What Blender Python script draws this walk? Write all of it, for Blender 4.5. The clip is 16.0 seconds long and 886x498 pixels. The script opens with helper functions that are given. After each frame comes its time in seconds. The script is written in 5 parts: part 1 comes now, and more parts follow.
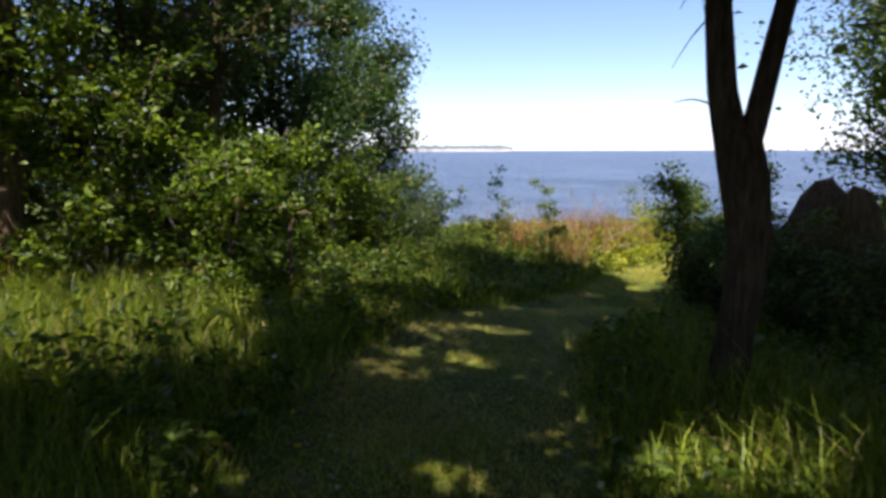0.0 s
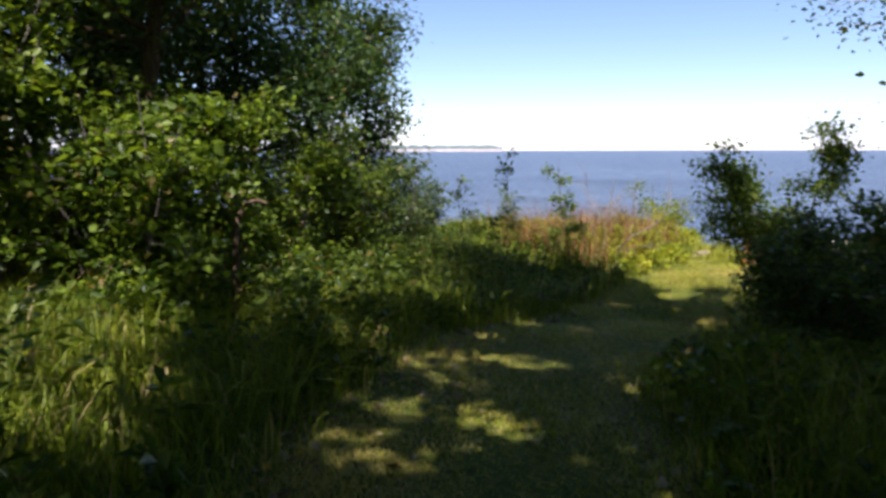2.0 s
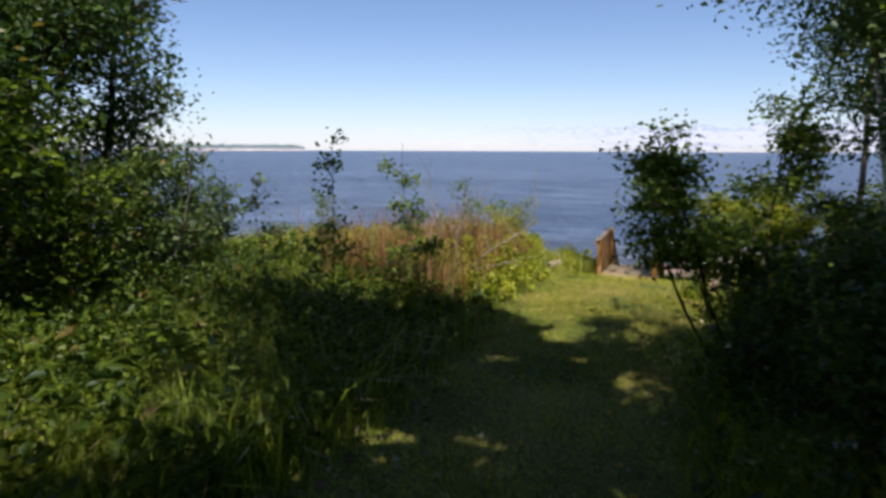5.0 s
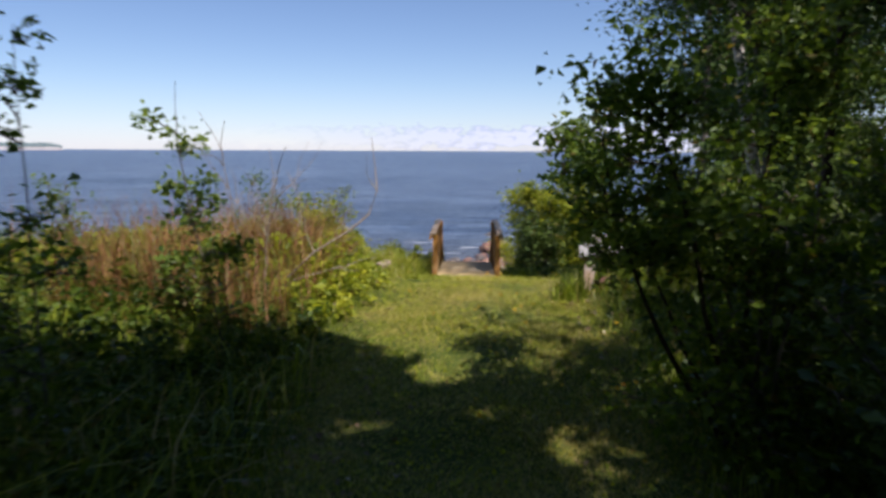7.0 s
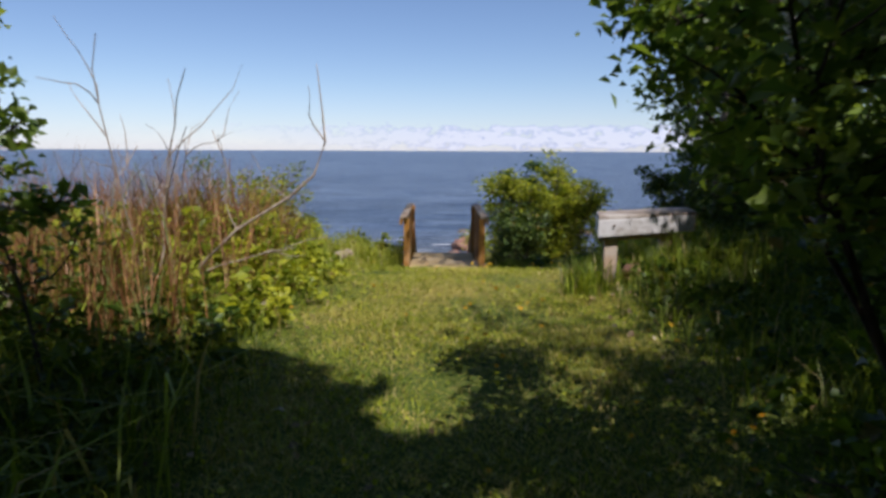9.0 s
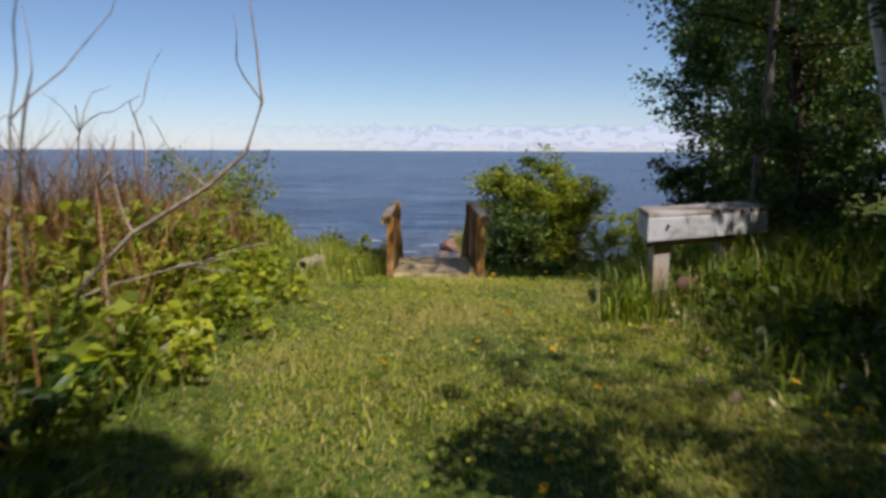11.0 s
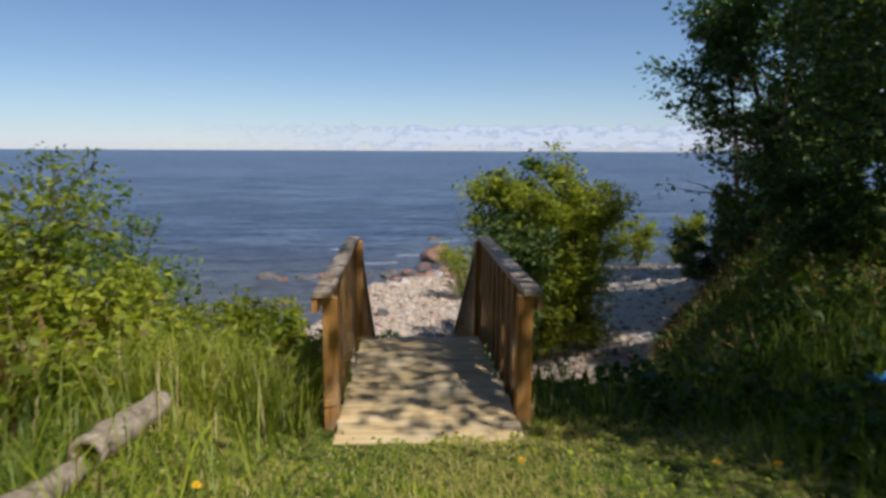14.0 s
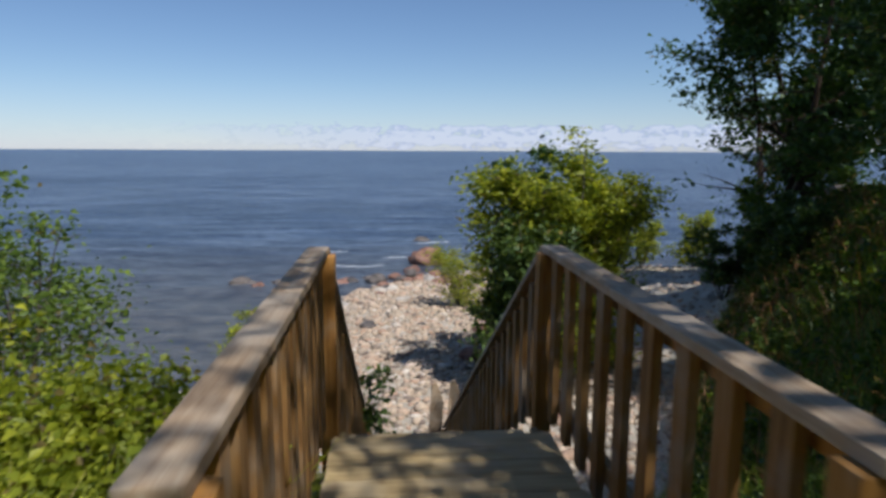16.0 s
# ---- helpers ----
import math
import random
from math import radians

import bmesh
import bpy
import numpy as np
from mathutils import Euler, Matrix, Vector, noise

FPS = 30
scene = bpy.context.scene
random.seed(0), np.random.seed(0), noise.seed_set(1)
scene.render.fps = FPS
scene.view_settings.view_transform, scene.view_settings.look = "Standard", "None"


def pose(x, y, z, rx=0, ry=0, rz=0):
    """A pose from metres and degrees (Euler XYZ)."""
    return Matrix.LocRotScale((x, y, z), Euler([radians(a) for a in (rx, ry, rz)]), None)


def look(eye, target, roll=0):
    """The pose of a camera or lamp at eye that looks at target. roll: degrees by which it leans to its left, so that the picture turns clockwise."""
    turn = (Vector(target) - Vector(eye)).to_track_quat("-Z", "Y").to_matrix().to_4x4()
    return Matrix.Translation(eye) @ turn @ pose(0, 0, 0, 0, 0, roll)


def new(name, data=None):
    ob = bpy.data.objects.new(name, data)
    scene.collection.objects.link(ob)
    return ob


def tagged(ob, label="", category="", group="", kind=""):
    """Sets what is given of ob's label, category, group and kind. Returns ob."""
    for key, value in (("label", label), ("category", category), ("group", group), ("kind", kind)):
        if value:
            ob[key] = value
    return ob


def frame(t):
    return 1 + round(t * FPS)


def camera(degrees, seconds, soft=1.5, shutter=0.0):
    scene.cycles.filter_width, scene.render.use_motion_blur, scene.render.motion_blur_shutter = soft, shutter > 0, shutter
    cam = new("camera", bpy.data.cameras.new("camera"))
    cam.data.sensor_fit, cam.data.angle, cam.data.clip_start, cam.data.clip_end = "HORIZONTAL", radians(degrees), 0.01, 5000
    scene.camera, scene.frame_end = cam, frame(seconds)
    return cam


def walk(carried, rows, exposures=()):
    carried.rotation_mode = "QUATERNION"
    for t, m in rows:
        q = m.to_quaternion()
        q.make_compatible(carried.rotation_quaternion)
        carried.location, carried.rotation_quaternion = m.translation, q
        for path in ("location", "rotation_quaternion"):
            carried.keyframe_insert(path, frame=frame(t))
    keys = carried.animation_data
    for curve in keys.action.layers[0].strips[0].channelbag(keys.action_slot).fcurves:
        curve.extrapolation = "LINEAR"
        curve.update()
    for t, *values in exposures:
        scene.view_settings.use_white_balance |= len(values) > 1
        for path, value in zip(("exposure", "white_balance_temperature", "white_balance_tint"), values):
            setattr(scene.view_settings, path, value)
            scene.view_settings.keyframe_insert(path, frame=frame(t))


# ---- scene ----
cam = camera(68.1, 16.0, soft=3.2, shutter=0.5)
PATH = [
    (0, pose(5.164, -19.324, 3.274, 81.4, 0.15, 39.6)),
    (0.5, pose(4.755, -18.86, 3.195, 81.4, 0.15, 39.6)),
    (1, pose(4.403, -18.451, 3.094, 81.4, 0.15, 39.5)),
    (1.5, pose(4.07, -18.079, 3.018, 81.4, 0.15, 39.5)),
    (2, pose(3.715, -17.772, 2.968, 81.4, 0.15, 38.7)),
    (2.5, pose(3.316, -17.421, 2.929, 81.4, 0.15, 38.6)),
    (3, pose(2.877, -16.944, 2.915, 81.4, -0.1, 36.1)),
    (3.5, pose(2.475, -16.397, 2.911, 81.4, -0.1, 27)),
    (4, pose(2.15, -15.85, 2.97, 81.4, -0.1, 23.1)),
    (4.2, pose(2.03, -15.63, 2.94, 81.4, -0.1, 22.3)),
    (6.3, pose(0.72, -13.25, 2.52, 81.4, -0.3, 21.3)),
    (6.5, pose(0.6, -12.952, 2.458, 81.4, -0.25, 17.8)),
    (6.7, pose(0.49, -12.68, 2.43, 81.4, -0.25, 10.4)),
    (7, pose(0.354, -12.265, 2.386, 81.4, -0.25, 3.75)),
    (7.5, pose(0.306, -11.596, 2.248, 81.4, -0.25, 2.55)),
    (8, pose(0.225, -11.041, 2.113, 81.4, -0.25, 1.9)),
    (8.5, pose(0.188, -10.546, 1.975, 81.4, -0.25, 1.4)),
    (11, pose(0.092, -8.441, 1.667, 81.4, -0.25, 0)),
    (11.5, pose(0.11, -7.659, 1.851, 81.4, -0.25, -0.4)),
    (12, pose(0.136, -6.938, 1.96, 81.4, -0.25, -0.7)),
    (12.5, pose(0.089, -6.024, 1.943, 81.4, -0.25, -1)),
    (13, pose(0.061, -5.259, 1.862, 81.4, -0.25, -1.3)),
    (13.5, pose(0.014, -4.503, 1.764, 81.4, -0.25, -1.55)),
    (14, pose(-0.046, -3.825, 1.665, 81.4, -0.25, -1.9)),
    (14.5, pose(-0.117, -3.09, 1.557, 81.4, -0.25, -2.15)),
    (15, pose(-0.149, -2.418, 1.47, 81.4, -0.25, -2.45)),
    (15.5, pose(-0.186, -1.666, 1.393, 81.4, -0.25, -2.8)),
    (16, pose(-0.235, -0.98, 1.345, 81.4, -0.25, -3.25)),
]
EXPOSURES = [(0, 0.92, 6100, 22), (2.5, 0.82, 6100, 22), (4.0, 0.45, 6050, 20), (7.0, 0.24, 5950, 20), (11.0, 0.02, 5900, 16), (16.0, -0.1, 5720, 12)]
walk(cam, PATH, EXPOSURES)

# ---- world and sun ----
SUN_AZ = math.radians(150.0)      # clockwise from +y
SUN_EL = math.radians(54.0)
SUN_DIR = Vector((math.sin(SUN_AZ) * math.cos(SUN_EL), math.cos(SUN_AZ) * math.cos(SUN_EL), math.sin(SUN_EL)))
world = bpy.data.worlds.new("daylight")
scene.world = world
world.use_nodes = True
wn = world.node_tree
sky = wn.nodes.new("ShaderNodeTexSky")
sky.sky_type = 'NISHITA'
sky.sun_disc = False
sky.sun_elevation = SUN_EL
sky.sun_rotation = SUN_AZ
sky.air_density = 1.0
sky.dust_density = 0.05
sky.altitude = 800.0
sky.ozone_density = 2.5
wn.links.new(sky.outputs[0], wn.nodes["Background"].inputs[0])
wn.nodes["Background"].inputs[1].default_value = 0.09
sun_data = bpy.data.lights.new("sun", 'SUN')
sun_data.energy = 5.0
sun_data.angle = math.radians(0.53)
sun_data.color = (1.0, 0.94, 0.82)
sun = new("sun", sun_data)
sun.matrix_world = look((0, 0, 40), (-SUN_DIR.x, -SUN_DIR.y, 40 - SUN_DIR.z))

WATER_Z = -5.3


# ---- materials ----
def material(name, rough=0.8, metal=0.0, spec=0.3):
    m = bpy.data.materials.new(name)
    m.use_nodes = True
    b = m.node_tree.nodes["Principled BSDF"]
    b.inputs["Roughness"].default_value = rough
    b.inputs["Metallic"].default_value = metal
    b.inputs["Specular IOR Level"].default_value = spec
    return m, m.node_tree, b


def node(nt, kind, **values):
    n = nt.nodes.new(kind)
    for k, v in values.items():
        n.inputs[k].default_value = v
    return n


def ramp(nt, fac, stops):
    r = nt.nodes.new("ShaderNodeValToRGB")
    while len(r.color_ramp.elements) < len(stops):
        r.color_ramp.elements.new(0.5)
    for e, (p, c) in zip(r.color_ramp.elements, stops):
        e.position = p
        e.color = (*c, 1)
    nt.links.new(fac, r.inputs[0])
    return r.outputs[0]


def mix(nt, fac, a, b, blend='MIX'):
    m = nt.nodes.new("ShaderNodeMix")
    m.data_type = 'RGBA'
    m.blend_type = blend
    if isinstance(fac, float):
        m.inputs[0].default_value = fac
    else:
        nt.links.new(fac, m.inputs[0])
    for s, v in ((6, a), (7, b)):
        if isinstance(v, tuple):
            m.inputs[s].default_value = (*v, 1)
        else:
            nt.links.new(v, m.inputs[s])
    return m.outputs[2]


def noise_tex(nt, scale, detail=4.0, vec=None, rough=0.55):
    n = node(nt, "ShaderNodeTexNoise", Scale=scale, Detail=detail, Roughness=rough)
    if vec is not None:
        nt.links.new(vec, n.inputs["Vector"])
    return n.outputs[0]


def coords(nt, scale=(1, 1, 1), which="Object"):
    tc = nt.nodes.new("ShaderNodeTexCoord")
    mp = nt.nodes.new("ShaderNodeMapping")
    mp.inputs["Scale"].default_value = scale
    nt.links.new(tc.outputs[which], mp.inputs[0])
    return mp.outputs[0]


def bump(nt, bsdf, height, strength=0.4, dist=0.02):
    b = node(nt, "ShaderNodeBump", Strength=strength, Distance=dist)
    nt.links.new(height, b.inputs["Height"])
    nt.links.new(b.outputs[0], bsdf.inputs["Normal"])


def world_pos(nt):
    return nt.nodes.new("ShaderNodeNewGeometry").outputs["Position"]


def leaf_material(name, dark, light, dry=(0.22, 0.17, 0.05), dry_share=0.03, gloss=0.35, through_light=0.4, worn=0.0):
    """Foliage: diffuse and translucent, each leaf with a tone of its own, and patches of tone across the plant."""
    m, nt, b = material(name, 0.45, 0.0, gloss)
    geo = nt.nodes.new("ShaderNodeNewGeometry")
    rnd = geo.outputs["Random Per Island"]
    tone = ramp(nt, rnd, [(0.0, dark), (0.6, tuple((x + y) / 2 for x, y in zip(dark, light))), (1.0, light)])
    patch = ramp(nt, noise_tex(nt, 1.7, 3.0, geo.outputs["Position"]), [(0.35, (0.72, 0.78, 0.7)), (0.65, (1.15, 1.1, 1.0))])
    col = mix(nt, 1.0, tone, patch, 'MULTIPLY')
    if worn:
        bare = ramp(nt, noise_tex(nt, 0.85, 5.0, geo.outputs["Position"], 0.65), [(0.42, (0, 0, 0)), (0.62, (worn, worn, worn))])
        col = mix(nt, bare, col, mix(nt, rnd, dry, tuple(0.55 * c for c in dry)))
    sel = node(nt, "ShaderNodeMath")
    sel.operation = 'LESS_THAN'
    nt.links.new(rnd, sel.inputs[0])
    sel.inputs[1].default_value = dry_share
    col = mix(nt, sel.outputs[0], col, dry)
    nt.links.new(col, b.inputs["Base Color"])
    tr = nt.nodes.new("ShaderNodeBsdfTranslucent")
    warm = mix(nt, 1.0, col, (1.5, 1.45, 0.55), 'MULTIPLY')
    nt.links.new(warm, tr.inputs[0])
    ms = nt.nodes.new("ShaderNodeMixShader")
    ms.inputs[0].default_value = through_light
    nt.links.new(b.outputs[0], ms.inputs[1])
    nt.links.new(tr.outputs[0], ms.inputs[2])
    nt.links.new(ms.outputs[0], nt.nodes["Material Output"].inputs[0])
    return m


def bark_material(name, dark, light, scale=1.0, band=False):
    m, nt, b = material(name, 0.9, 0.0, 0.15)
    v = coords(nt, (9 * scale, 9 * scale, 1.6 * scale))
    n1 = noise_tex(nt, 3.0, 6.0, v, 0.7)
    n2 = noise_tex(nt, 1.3, 3.0, world_pos(nt))
    col = ramp(nt, n1, [(0.35, dark), (0.65, light)])
    col = mix(nt, 1.0, col, ramp(nt, n2, [(0.3, (0.7, 0.7, 0.68)), (0.7, (1.15, 1.12, 1.1))]), 'MULTIPLY')
    if band:
        vb = coords(nt, (1.5, 1.5, 14))
        bands = ramp(nt, noise_tex(nt, 1.6, 4.0, vb, 0.6), [(0.56, (1, 1, 1)), (0.63, (0.12, 0.1, 0.09))])
        col = mix(nt, 1.0, col, bands, 'MULTIPLY')
    nt.links.new(col, b.inputs["Base Color"])
    bump(nt, b, n1, 0.7, 0.02)
    return m


def wood_material(name, dark, light, stain, axis_scale, grey=(0.3, 0.27, 0.23), rough=0.75, grey_share=0.5):
    """Weathered sawn timber: grain along one axis, tone of each board, blotches of grey."""
    m, nt, b = material(name, rough, 0.0, 0.25)
    info = nt.nodes.new("ShaderNodeObjectInfo")
    tc = nt.nodes.new("ShaderNodeTexCoord")
    off = nt.nodes.new("ShaderNodeVectorMath")
    off.operation = 'ADD'
    nt.links.new(tc.outputs["Object"], off.inputs[0])
    sc = node(nt, "ShaderNodeMath")
    sc.operation = 'MULTIPLY'
    nt.links.new(info.outputs["Random"], sc.inputs[0])
    sc.inputs[1].default_value = 37.0
    nt.links.new(sc.outputs[0], off.inputs[1])
    mp = nt.nodes.new("ShaderNodeMapping")
    mp.inputs["Scale"].default_value = axis_scale
    nt.links.new(off.outputs[0], mp.inputs[0])
    g = noise_tex(nt, 2.0, 7.0, mp.outputs[0], 0.65)
    col = ramp(nt, g, [(0.3, dark), (0.5, light), (0.72, stain)])
    blot = noise_tex(nt, 3.2, 4.0, off.outputs[0], 0.6)
    gm = ramp(nt, blot, [(0.6 - grey_share * 0.3, (0, 0, 0)), (0.75 - grey_share * 0.2, (1, 1, 1))])
    col = mix(nt, gm, col, mix(nt, g, grey, tuple(c * 1.5 for c in grey)))
    tone = ramp(nt, info.outputs["Random"], [(0.0, (0.78, 0.78, 0.78)), (1.0, (1.15, 1.12, 1.08))])
    col = mix(nt, 1.0, col, tone, 'MULTIPLY')
    nt.links.new(col, b.inputs["Base Color"])
    bump(nt, b, g, 0.5, 0.004)
    return m


def rock_material(name, dark, light, accent):
    m, nt, b = material(name, 0.85, 0.0, 0.25)
    info = nt.nodes.new("ShaderNodeObjectInfo")
    p = world_pos(nt)
    n1 = noise_tex(nt, 3.0, 6.0, p, 0.65)
    n2 = noise_tex(nt, 26.0, 4.0, p, 0.6)
    col = ramp(nt, n1, [(0.32, dark), (0.55, light), (0.72, accent)])
    col = mix(nt, 1.0, col, ramp(nt, n2, [(0.3, (0.7, 0.7, 0.7)), (0.7, (1.2, 1.2, 1.2))]), 'MULTIPLY')
    tone = ramp(nt, info.outputs["Random"], [(0.0, (0.75, 0.74, 0.75)), (0.5, (1.0, 0.96, 0.92)), (1.0, (1.2, 1.16, 1.1))])
    nt.links.new(mix(nt, 1.0, col, tone, 'MULTIPLY'), b.inputs["Base Color"])
    bump(nt, b, n2, 0.5, 0.02)
    return m


LEAF_MAPLE = leaf_material("maple_leaves", (0.022, 0.055, 0.008), (0.22, 0.31, 0.03), through_light=0.45)
LEAF_MID = leaf_material("sapling_leaves", (0.06, 0.11, 0.022), (0.25, 0.33, 0.06), through_light=0.45)
LEAF_DARK = leaf_material("dark_leaves", (0.038, 0.075, 0.022), (0.15, 0.21, 0.045), through_light=0.3)
LEAF_POPLAR = leaf_material("poplar_leaves", (0.03, 0.065, 0.02), (0.11, 0.19, 0.045), gloss=0.5)
LEAF_WILLOW = leaf_material("willow_leaves", (0.12, 0.17, 0.02), (0.52, 0.53, 0.06), through_light=0.5)
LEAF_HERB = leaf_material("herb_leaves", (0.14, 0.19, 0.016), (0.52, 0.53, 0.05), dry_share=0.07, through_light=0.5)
# weed tone is lowered so the shade over the weeds comes out deeper
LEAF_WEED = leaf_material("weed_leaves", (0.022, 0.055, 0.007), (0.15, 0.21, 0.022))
LAWN_BLADE = leaf_material("lawn_blades", (0.12, 0.175, 0.012), (0.52, 0.53, 0.042), (0.6, 0.45, 0.19), 0.18, 0.25, 0.4, 0.55)
TALL_BLADE = leaf_material("tall_grass_blades", (0.045, 0.09, 0.008), (0.34, 0.4, 0.035), (0.42, 0.33, 0.14), 0.07, 0.3, 0.4)
VERGE_BLADE = leaf_material("verge_grass_blades", (0.12, 0.17, 0.014), (0.46, 0.48, 0.05), (0.5, 0.4, 0.18), 0.12, 0.3, 0.45)
DRY_STALK = leaf_material("dry_stalks", (0.16, 0.065, 0.03), (0.42, 0.22, 0.1), (0.16, 0.2, 0.05), 0.12, 0.2, 0.2)
BARK = bark_material("dark_bark", (0.026, 0.018, 0.013), (0.1, 0.07, 0.05))
BARK_BROWN = bark_material("brown_bark", (0.07, 0.045, 0.03), (0.22, 0.15, 0.1))
BARK_GREY = bark_material("grey_twig_bark", (0.07, 0.06, 0.05), (0.24, 0.21, 0.18))
BARK_PALE = bark_material("pale_birch_bark", (0.42, 0.38, 0.33), (0.72, 0.68, 0.62), 0.6, True)
BARK_DEAD = bark_material("bleached_dead_wood", (0.22, 0.17, 0.13), (0.52, 0.43, 0.34))
BARK_RED = bark_material("red_cane_bark", (0.13, 0.05, 0.03), (0.3, 0.15, 0.09))
LOG_BARK = bark_material("weathered_log", (0.2, 0.15, 0.1), (0.52, 0.42, 0.31), 0.7)
PLANK = wood_material("deck_planks", (0.34, 0.22, 0.09), (0.58, 0.42, 0.2), (0.68, 0.52, 0.29), (1.2, 16, 16), (0.46, 0.36, 0.22))
PICKET = wood_material("treated_pickets", (0.17, 0.082, 0.024), (0.33, 0.175, 0.055), (0.4, 0.25, 0.11), (16, 16, 1.2), (0.27, 0.21, 0.15), grey_share=0.3)
POST = wood_material("treated_posts", (0.25, 0.11, 0.025), (0.46, 0.22, 0.05), (0.52, 0.3, 0.11), (14, 14, 1.0), (0.32, 0.22, 0.13), grey_share=0.15)
CAPRAIL = wood_material("weathered_cap_rail", (0.28, 0.18, 0.1), (0.42, 0.3, 0.19), (0.54, 0.43, 0.3), (16, 1.0, 16), (0.39, 0.32, 0.245), grey_share=0.6)
STRINGER = wood_material("treated_stringer", (0.2, 0.12, 0.05), (0.33, 0.22, 0.1), (0.4, 0.28, 0.15), (16, 1.0, 16), (0.28, 0.23, 0.17))
BEAM = wood_material("old_painted_beam", (0.26, 0.22, 0.18), (0.46, 0.43, 0.4), (0.6, 0.6, 0.61), (1.2, 10, 10), (0.5, 0.49, 0.49), grey_share=0.6)
BEAM_TOP = wood_material("worn_beam_top", (0.12, 0.085, 0.06), (0.26, 0.2, 0.15), (0.38, 0.32, 0.26), (1.2, 12, 12), (0.4, 0.36, 0.32))
BLOCK = wood_material("bench_leg_wood", (0.18, 0.12, 0.08), (0.36, 0.26, 0.18), (0.46, 0.37, 0.28), (12, 12, 1.2), (0.33, 0.29, 0.25))
ROCK_RED = rock_material("red_granite", (0.16, 0.085, 0.06), (0.32, 0.18, 0.13), (0.42, 0.3, 0.24))
ROCK_PALE = rock_material("pale_limestone", (0.36, 0.32, 0.27), (0.56, 0.5, 0.43), (0.68, 0.64, 0.58))
ROCK_DARK = rock_material("wet_dark_stone", (0.06, 0.055, 0.05), (0.16, 0.14, 0.13), (0.26, 0.23, 0.2))

# pebbles: a tone for each stone
PEBBLE, _nt, _b = material("beach_pebbles", 0.85, 0.0, 0.25)
_g = _nt.nodes.new("ShaderNodeNewGeometry")
_c = ramp(_nt, _g.outputs["Random Per Island"], [(0.0, (0.2, 0.15, 0.12)), (0.2, (0.42, 0.33, 0.24)), (0.6, (0.6, 0.46, 0.33)), (0.85, (0.48, 0.31, 0.21)), (1.0, (0.68, 0.6, 0.5))])
_c = mix(_nt, 1.0, _c, ramp(_nt, noise_tex(_nt, 22.0, 4.0, _g.outputs["Position"]), [(0.3, (0.75, 0.75, 0.75)), (0.7, (1.15, 1.15, 1.15))]), 'MULTIPLY')
_nt.links.new(_c, _b.inputs["Base Color"])

LITTER = leaf_material("dead_leaf_litter", (0.12, 0.07, 0.04), (0.42, 0.3, 0.18), (0.5, 0.4, 0.28), 0.1, 0.2, 0.1)
PETAL, _nt, _b = material("dandelion_petals", 0.6, 0.0, 0.2)
_g = _nt.nodes.new("ShaderNodeNewGeometry")
_nt.links.new(ramp(_nt, _g.outputs["Random Per Island"], [(0.0, (0.75, 0.4, 0.01)), (1.0, (0.85, 0.58, 0.03))]), _b.inputs["Base Color"])
STEM, _nt, _b = material("flower_stem", 0.6)
_nt.links.new(ramp(_nt, noise_tex(_nt, 20.0), [(0.3, (0.1, 0.16, 0.03)), (0.7, (0.2, 0.24, 0.06))]), _b.inputs["Base Color"])
IRON, _nt, _b = material("rusty_iron", 0.6, 0.6)
_nt.links.new(ramp(_nt, noise_tex(_nt, 60.0), [(0.3, (0.05, 0.03, 0.02)), (0.7, (0.16, 0.08, 0.04))]), _b.inputs["Base Color"])

SHEET, _nt, _b = material("blue_plastic", 0.35, 0.0, 0.5)
_nt.links.new(ramp(_nt, noise_tex(_nt, 5.0, 3.0, coords(_nt)), [(0.44, (0.03, 0.22, 0.5)), (0.52, (0.6, 0.68, 0.75))]), _b.inputs["Base Color"])

# ground: soil and thatch above, sand and gravel on the beach
GROUND, _nt, _b = material("ground", 0.95, 0.0, 0.1)
_p = world_pos(_nt)
_n1 = noise_tex(_nt, 0.9, 5.0, _p)
_n2 = noise_tex(_nt, 14.0, 6.0, _p, 0.7)
_turf = ramp(_nt, _n2, [(0.3, (0.035, 0.055, 0.01)), (0.5, (0.08, 0.11, 0.02)), (0.7, (0.2, 0.18, 0.06))])
_turf = mix(_nt, 1.0, _turf, ramp(_nt, _n1, [(0.3, (0.75, 0.8, 0.7)), (0.7, (1.2, 1.15, 1.0))]), 'MULTIPLY')
_sand = ramp(_nt, _n2, [(0.3, (0.3, 0.25, 0.19)), (0.55, (0.5, 0.43, 0.34)), (0.75, (0.62, 0.56, 0.47))])
_sep = _nt.nodes.new("ShaderNodeSeparateXYZ")
_nt.links.new(_p, _sep.inputs[0])
_add = node(_nt, "ShaderNodeMath")
_add.operation = 'MULTIPLY_ADD'
_nt.links.new(_n1, _add.inputs[0])
_add.inputs[1].default_value = 1.4
_nt.links.new(_sep.outputs[2], _add.inputs[2])
_mr = node(_nt, "ShaderNodeMapRange")
_mr.inputs[1].default_value = -3.3
_mr.inputs[2].default_value = -2.7
_nt.links.new(_add.outputs[0], _mr.inputs[0])
_nt.links.new(mix(_nt, _mr.outputs[0], _sand, _turf), _b.inputs["Base Color"])
bump(_nt, _b, _n2, 0.6, 0.03)

